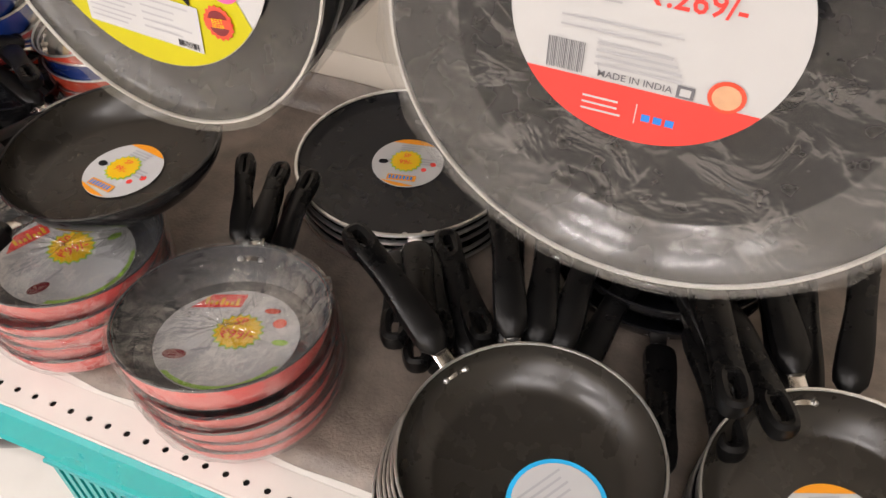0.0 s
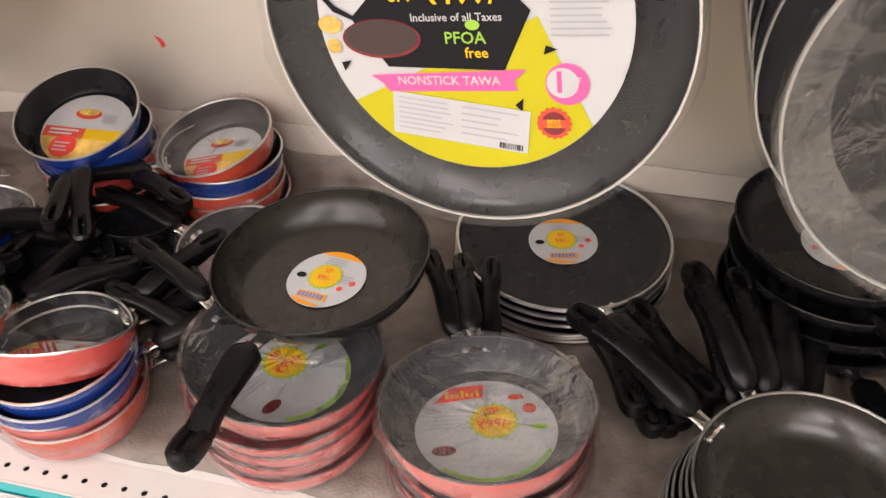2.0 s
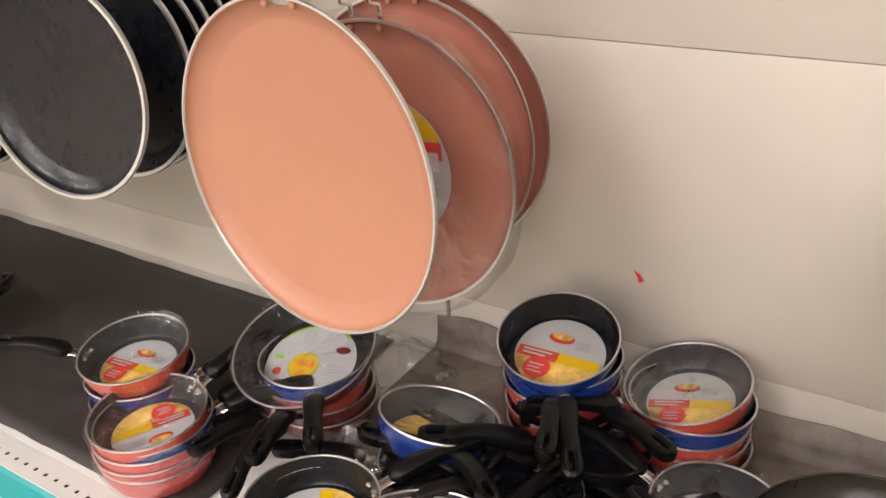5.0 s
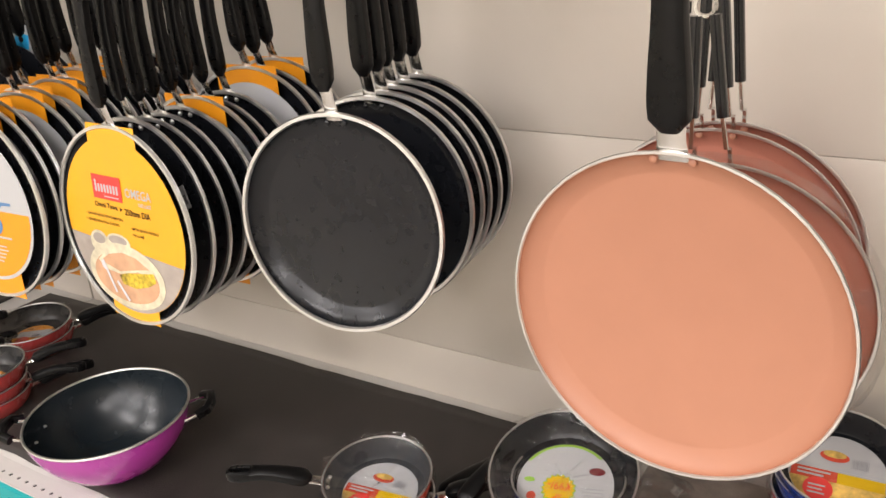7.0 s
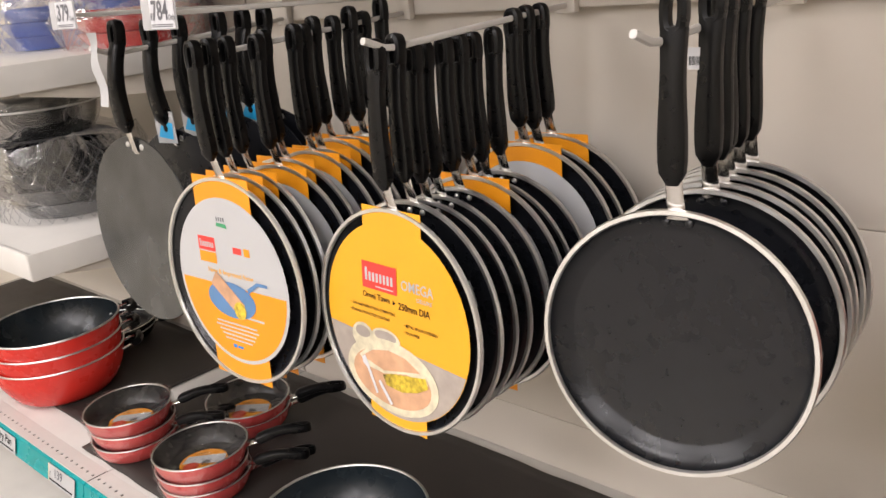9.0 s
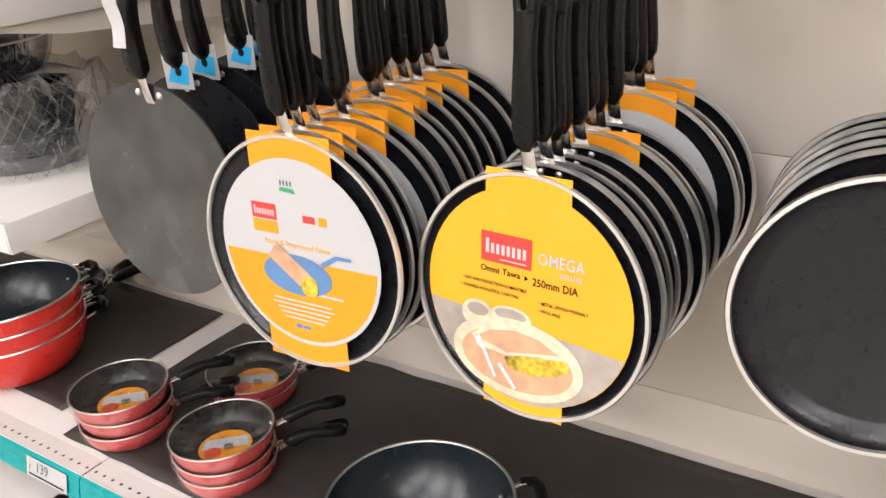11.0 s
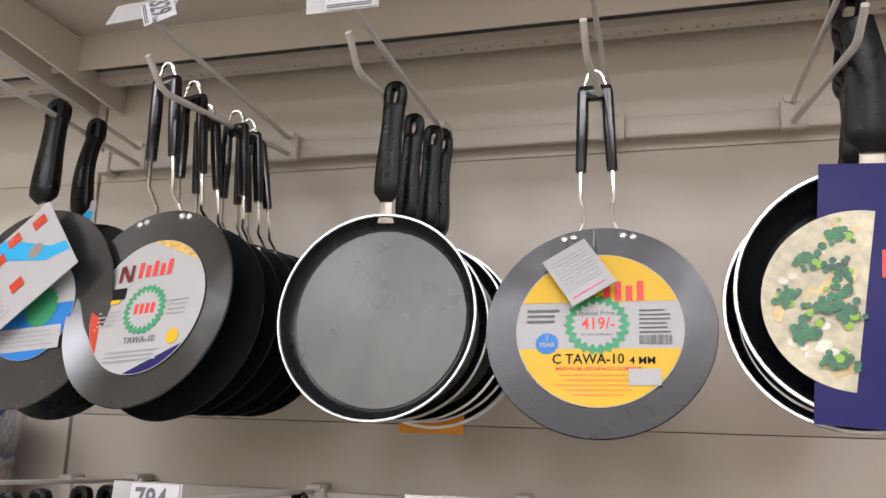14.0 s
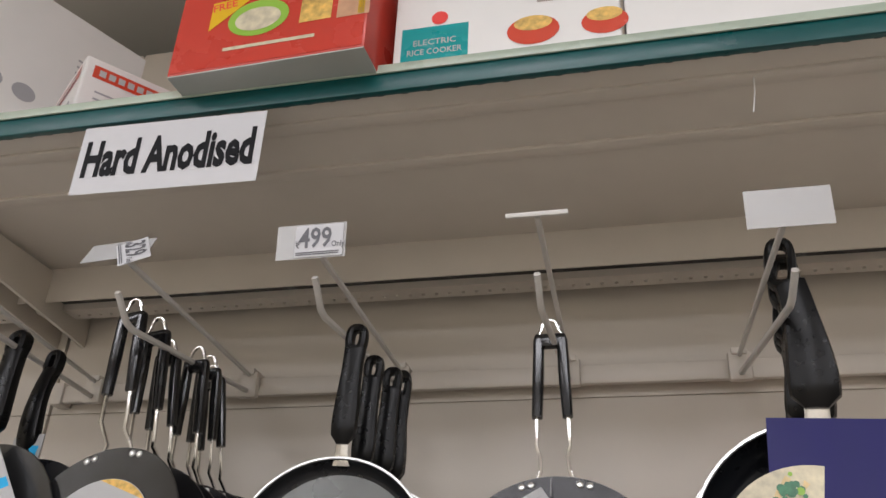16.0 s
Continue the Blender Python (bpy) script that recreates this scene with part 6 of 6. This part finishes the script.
# ---- further along the shelf ----
def kadai(label, outer, r=0.115, h=0.075, base=0.06, inner=BLACK_COAT, group="kadais"):
    t = empty("kadai", label, "kadai", group)
    bowl(t, r, h, base, outer, inner, ALU, 0.42, 0.0022, 56)
    for s in (-1, 1):
        for d in (-1, 1):
            part("side_bracket", tube(bmesh.new(), [(s * (r - 0.004), d * 0.026, h * 0.80), (s * (r + 0.012), d * 0.026, h * 0.86), (s * (r + 0.022), d * 0.022, h * 0.9)], 0.003, 8), STEEL, t)
        part("side_handle", tube(bmesh.new(), [(s * (r + 0.016), -0.03, h * 0.88), (s * (r + 0.032), -0.022, h * 0.93), (s * (r + 0.036), 0.0, h * 0.94), (s * (r + 0.032), 0.022, h * 0.93), (s * (r + 0.016), 0.03, h * 0.88)], 0.0075, 10), BAKELITE, t, "black side handle")
        rivets(t, [(s * (r - 0.016), -0.022), (s * (r - 0.016), 0.022)], h * 0.72, 0.003)
    return t


place("purple", lambda: kadai("magenta kadai with a black inside and two side handles", PURPLE, 0.126, 0.100, 0.052, KADAI_COAT), pose(-1.772, 0.551, 0.8065, 0, 0, 38))
for i in range(3):
    place("red_kadai", lambda: kadai("bright red kadai nested in a stack of three", RED, 0.140, 0.092, 0.095, KADAI_COAT, "red kadais"), pose(-2.780 + 0.004 * i, 0.592, 0.8065 + 0.036 * i, 0, 0, 60 + 6 * i))
stack([MINI, MINI, MINI_TOP], -2.150, 0.555, 0.888, [-42, -55, -46], 19, (0, -2))
stack([MINI, MINI, MINI_TOP], -2.395, 0.552, 0.895, [-38, -60, -44], 20, (1, 0))
stack([MINI, MINI_TOP], -2.265, 0.733, 0.868, [-40, -50], 22, (2, 2))
stack([FRY_NEST, FRY_NEST], -2.95, 0.80, 0.85, [-20, -50], 23)


# ---- next bay: bagged stacks on the shelves ----
def net(p, r0, r1, h, material, turns=0.9, n=34):
    bm = bmesh.new()
    for k in range(n):
        for s in (-1, 1):
            pts = []
            for i in range(9):
                t = i / 8
                a = 2 * math.pi * k / n + s * turns * t
                rr = (r0 + (r1 - r0) * t) * (1 if t < 0.8 else 1 - 0.9 * (t - 0.8) / 0.2) + 0.004
                pts.append((rr * math.cos(a), rr * math.sin(a), 0.002 + h * min(1, t * 1.15)))
            tube(bm, pts, 0.00045, 3)
    return part("net", bm, material, p, "stretched netting")


def bagged_stack(label, body, netting, r=0.125, h=0.15, n=4):
    t = empty("bagged_pans", label, "pans", "bagged pan stacks")
    rng = random.Random(int(r * 1000) + n)
    for k in range(n):
        z, q = h * 0.86 * k / n, r * rng.uniform(0.84, 0.96)
        pan = part("pan", lathe(bmesh.new(), [(0, z), (q * 0.8, z), (q * 0.97, z + h / n * 0.75), (q, z + h / n * 0.8), (q * 0.95, z + h / n * 0.82), (q * 0.75, z + 0.006), (0, z + 0.006)], 40), body, t)
        pan.location = (rng.uniform(-0.008, 0.008), rng.uniform(-0.008, 0.008), 0)
    net(t, r * 0.97, r * 0.97, h, netting)
    wrap(t, r * 1.03, h, r * 0.95, 15.0, LOOSE, 0.010, 0.03, 5.0)
    return t


place("grey_bag", lambda: bagged_stack("stack of grey pans in pale netting and clear plastic", DULL_IRON, INK_GREY, 0.14, 0.15), pose(-2.66, 0.655, 1.2335))
place("dark_bag", lambda: bagged_stack("stack of black pans in black netting and plastic", BLACK_GLOSS, NET_BLACK, 0.12, 0.1, 3), pose(-2.94, 0.66, 1.2335))
place("blue_bag", lambda: bagged_stack("blue pans bagged in blue netting on the upper shelf", NET_BLUE, NET_BLUE, 0.12, 0.10, 3), pose(-2.505, 0.80, 1.6165))
place("red_bag", lambda: bagged_stack("red pans bagged in red netting on the upper shelf", RED, NET_RED, 0.13, 0.068, 2), pose(-2.515, 0.79, 1.5465))
place("blue_bag", None, pose(-2.80, 0.76, 1.5465))


def lidded_pan():
    t = empty("covered_pan", "black pan with a cloudy lid in plastic wrap", "pan")
    bowl(t, 0.115, 0.06, 0.09, BLACK_GLOSS, BLACK_COAT, ALU, 0.45, 0.002)
    part("lid", lathe(bmesh.new(), [(0.116, 0.061), (0.11, 0.067), (0.06, 0.078), (0, 0.082)], 40), DULL_IRON, t, "cloudy grey lid")
    wrap(t, 0.118, 0.075, 0.095, 17.0, BAG, 0.006, 0.015)
    return t


place("lidded", lidded_pan, pose(-2.715, 0.65, 1.3835))


# ---- cartons on the top shelf ----
def carton(name, label, x0, x1, y0, y1, z0, z1, material, draw=None, yaw=0.0, side=None):
    t = empty(name, label, "box", "cartons on the top shelf")
    hub = Vector(((x0 + x1) / 2, (y0 + y1) / 2, 0))
    t.matrix_basis = Matrix.Translation(hub) @ pose(0, 0, 0, 0, 0, yaw) @ Matrix.Translation(-hub)
    part("underside", box(bmesh.new(), x0 + 0.001, x1 - 0.001, y0 + 0.001, y1 - 0.001, z0 - 0.0012, z0 + 0.001), BOARD, t, "bare grey board", smooth=False)
    if side:
        g = part("side_print", box(bmesh.new(), 0.003, y1 - y0 - 0.003, 0.003, z1 - z0 - 0.003, 0.0, 0.0004), material, t, smooth=False)
        g.matrix_basis = pose(x1 + 0.0002, y0, z0, 90, 0, 90)
        side(g, y1 - y0, z1 - z0)
    part("carton", box(bmesh.new(), x0, x1, y0, y1, z0, z1, 0.0025), material, t)
    if draw:
        f = part("front_print", box(bmesh.new(), 0.003, x1 - x0 - 0.003, 0.003, z1 - z0 - 0.003, 0.0, 0.0004), material, t, smooth=False)
        f.matrix_basis = pose(x0, y0 - 0.0002, z0, 90, 0, 0)
        draw(f, x1 - x0, z1 - z0)
    return t


def draw_red(f, w, h):
    rng = random.Random(31)
    patch(f, "yellow_flash", [[(0.045, 0.06), (0.105, 0.11), (0.045, 0.105)]], 0.001, YELLOW)
    letters(f, "FREE", 0.016, 0.062, 0.097, 0.0014, PRINT_RED, deg=8)
    patch(f, "cooker_picture", [circle(0.04, 0.11, 0.07, 26, 0.7)], 0.001, LIME)
    patch(f, "cooker_front", [circle(0.03, 0.11, 0.068, 24, 0.6)], 0.0014, PASTA)
    patch(f, "food_photo", [rect(0.165, 0.05, 0.205, 0.1)], 0.001, FOOD)
    patch(f, "food_photo", [rect(0.212, 0.048, 0.252, 0.1)], 0.001, CREPE)
    patch(f, "small_print", bars(0.15, 0.28, 0.135, 2, 0.012, 0.004, rng) + bars(0.07, 0.2, 0.03, 1, 0.01, 0.005, rng), 0.001, PASTA)
    patch(f, "side_stripe", [rect(w - 0.012, 0.05, w - 0.004, 0.15)], 0.001, YELLOW)


def draw_cooker(f, w, h):
    rng = random.Random(32)
    patch(f, "teal_patch", [rect(0.01, 0.006, 0.09, 0.06)], 0.001, TEAL)
    letters(f, "ELECTRIC", 0.012, 0.05, 0.036, 0.0014, PAPER)
    letters(f, "RICE COOKER", 0.012, 0.05, 0.022, 0.0014, PAPER, wide=0.85)
    patch(f, "red_roundel", [circle(0.01, 0.055, 0.072, 18)], 0.001, PRINT_RED)
    patch(f, "cooker_picture", [arc(0.07, 180, 360, 26, 0.19, 0.15, 0.8)], 0.001, PAPER_GREY)
    patch(f, "cooker_panel", [rect(0.17, 0.075, 0.188, 0.13)], 0.0014, SLATE_PRINT)
    patch(f, "food_photo", [circle(0.03, 0.165, 0.035, 20, 0.7), circle(0.026, 0.245, 0.035, 20, 0.7)], 0.001, ORANGE_RED)
    patch(f, "food_top", [circle(0.022, 0.165, 0.045, 18, 0.5), circle(0.02, 0.245, 0.045, 18, 0.5)], 0.0014, FOOD)
    letters(f, "Keep Warm Mode", 0.010, 0.05, 0.125, 0.001, INK_GREY)
    patch(f, "small_print", bars(0.01, 0.1, 0.15, 2, 0.012, 0.004, rng), 0.001, INK_SOFT)


def draw_plain(f, w, h):
    rng = random.Random(33)
    patch(f, "food_photo", [circle(0.022, 0.12, 0.068, 18, 0.5)], 0.001, PRINT_PINK)
    patch(f, "logo_patch", [rect(0.11, 0.045, 0.125, 0.058)], 0.001, INK_SOFT)
    patch(f, "small_print", bars(0.13, 0.19, 0.058, 2, 0.008, 0.003, rng), 0.001, INK_SOFT)


def draw_side(f, w, h):
    rng = random.Random(34)
    patch(f, "red_band", [rect(0.012, h - 0.032, w * 0.92, h - 0.012)], 0.001, ORANGE_RED)
    patch(f, "band_bars", [rect(0.02 + k * 0.013, h - 0.027, 0.029 + k * 0.013, h - 0.017) for k in range(7)], 0.0014, PAPER)
    patch(f, "picture", [circle(0.014, w * 0.7, h * 0.4, 16, 0.8)], 0.001, INK_SOFT)
    patch(f, "small_print", bars(0.02, w * 0.55, h * 0.55, 4, 0.011, 0.003, rng), 0.001, INK_SOFT)


def draw_leaflet(f, w, h):
    rng = random.Random(35)
    for k in range(4):
        patch(f, "picture", [circle(0.018, 0.05 + 0.05 * (k % 2), 0.06 + 0.06 * (k // 2), 16, 0.8)], 0.001, INK_SOFT)
    patch(f, "dark_band", [rect(0.0, 0.0, w - 0.01, 0.028)], 0.001, INK)
    patch(f, "small_print", bars(w * 0.6, w * 0.92, h * 0.75, 6, 0.012, 0.004, rng), 0.001, INK_SOFT)


ZT = 2.3315
carton("carton_red", "glossy red rice-cooker carton overhanging the top shelf", -1.882, -1.632, 0.408, 0.70, ZT, ZT + 0.21, BOX_RED, draw_red, -2)
carton("carton_white", "white electric rice-cooker carton on the top shelf", -1.620, -1.357, 0.452, 0.76, ZT, ZT + 0.23, BOX_WHITE, draw_cooker)
carton("carton_white", "white appliance carton with pink print on the top shelf", -1.353, -1.06, 0.452, 0.76, ZT, ZT + 0.23, BOX_WHITE, draw_plain)
carton("carton_small", "small white and orange appliance carton", -2.14, -2.00, 0.50, 0.66, ZT, ZT + 0.115, BOX_WHITE, draw_side, -38, draw_side)
carton("carton_grey", "large white printed carton near the shelf end", -2.47, -2.19, 0.49, 0.76, ZT, ZT + 0.3, BOX_WHITE, draw_leaflet, -24, draw_leaflet)
thread = tagged(link("thread", tube(bmesh.new(), [(-1.221, 0.506, 2.3125), (-1.222, 0.508, 2.29), (-1.226, 0.512, 2.266)], 0.0008, 6), BOX_WHITE), "thin white thread hanging under the top shelf", "thread")

# ---- signs and shelf labels ----
sign = tagged(link("sign", box(bmesh.new(), -0.136, 0.136, -0.053, 0.053, 0, 0.0008), PAPER_GREY, smooth=False), "white paper sign reading Hard Anodised under the top shelf", "sign")
sign.matrix_basis = pose(-1.889, 0.4505, 2.248, 92, 0, 0) @ pose(0, 0, 0, 0, 0, -1.0) @ Matrix.Scale(0.89, 4)
letters(sign, "Hard Anodised", 0.075, 0.0, -0.002, 0.0014, INK, wide=0.55, bold=0.04)


def shelf_ticket(x, words, price=False):
    t = tagged(link("shelf_ticket", box(bmesh.new(), -0.055, 0.055, -0.018, 0.018, 0, 0.001), PAPER, smooth=False), "white printed ticket in the teal price channel", "ticket", "shelf tickets")
    t.matrix_basis = pose(x, 0.4195, 0.779, 76, 0, 0)
    letters(t, words, 0.024 if not price else 0.026, 0.004 if not price else -0.012, 0.004, 0.0016, INK if not price else INK_GREY, wide=0.95)
    if price:
        letters(t, "₹", 0.011, -0.046, 0.0, 0.0016, INK_GREY)
        patch(t, "paper_edge", [rect(-0.055, -0.018, -0.05, 0.018)], 0.0014, PASTA)
    patch(t, "small_print", bars(-0.05, 0.05, -0.0105, 1, 0.004, 0.0035, random.Random(2), 0.02), 0.0016, INK)
    return t


shelf_ticket(-0.615, "Fry Pan")
shelf_ticket(-2.452, "139", True)
shelf_ticket(-2.72, "Fry Pan")

# small torn red mark on the back panel
tagged(link("tape_scrap", flat(bmesh.new(), [(-0.007, 0.009), (0.003, 0.004), (0.008, -0.004), (0.002, -0.009), (-0.001, 0.0)], 0.0), PRINT_RED, smooth=False), "torn scrap of red tape on the back panel", "tape").matrix_basis = pose(-0.700, 0.9488, 1.0, 90, 0, 0)


# ---- crumpled bag on the bare shelf ----
def loose_bag(x, y, z, sx, sy, sz, seed):
    bm = bmesh.new()
    bmesh.ops.create_icosphere(bm, subdivisions=4, radius=1)
    for v in bm.verts:
        q = noise.noise(v.co * 2.2 + Vector((seed, 0, 0))) * 0.35 + noise.noise(v.co * 6 + Vector((0, seed, 0))) * 0.16
        v.co = Vector((v.co.x * sx, v.co.y * sy, max(-0.12, v.co.z) * sz)) * (1 + q)
        v.co.z = max(v.co.z, -0.0)
    ob = link("plastic_bag", bm, BAG)
    ob.location = (x, y, z)
    return tagged(ob, "crumpled clear plastic bag on the bare shelf", "bag")


loose_bag(-1.03, 0.86, 0.8015, 0.085, 0.06, 0.04, 4)
loose_bag(-0.95, 0.66, 0.8015, 0.07, 0.05, 0.05, 9)


# ---- lower shelf: teal basket and pot ----
def basket():
    t = empty("basket", "teal plastic basket with slotted sides on the lower shelf", "basket")
    w, d, h = 0.36, 0.26, 0.14
    part("floor", box(bmesh.new(), -w / 2, w / 2, -d / 2, d / 2, 0, 0.004), TEAL, t)
    part("top_rim", tube(bmesh.new(), [(-w / 2, -d / 2, h), (w / 2, -d / 2, h), (w / 2, d / 2, h), (-w / 2, d / 2, h)], 0.006, 8, True), TEAL, t)
    for s in range(24):
        x = -w / 2 + w * (s + 0.5) / 24
        for yy in (-d / 2, d / 2):
            part("slat", box(bmesh.new(), x - 0.004, x + 0.004, yy - 0.0015, yy + 0.0015, 0, h), TEAL, t, smooth=False)
    for s in range(16):
        y = -d / 2 + d * (s + 0.5) / 16
        for xx in (-w / 2, w / 2):
            part("slat", box(bmesh.new(), xx - 0.0015, xx + 0.0015, y - 0.004, y + 0.004, 0, h), TEAL, t, smooth=False)
    return t


place("basket", basket, pose(-0.30, 0.60, 0.442))
place("low_pot", lambda: kadai("black kadai on the lower shelf", BLACK_GLOSS, 0.13, 0.09, 0.08, group="kadais"), pose(-0.66, 0.60, 0.442, 0, 0, 20))
place("low_pot", None, pose(-2.55, 0.58, 0.442, 0, 0, 20))
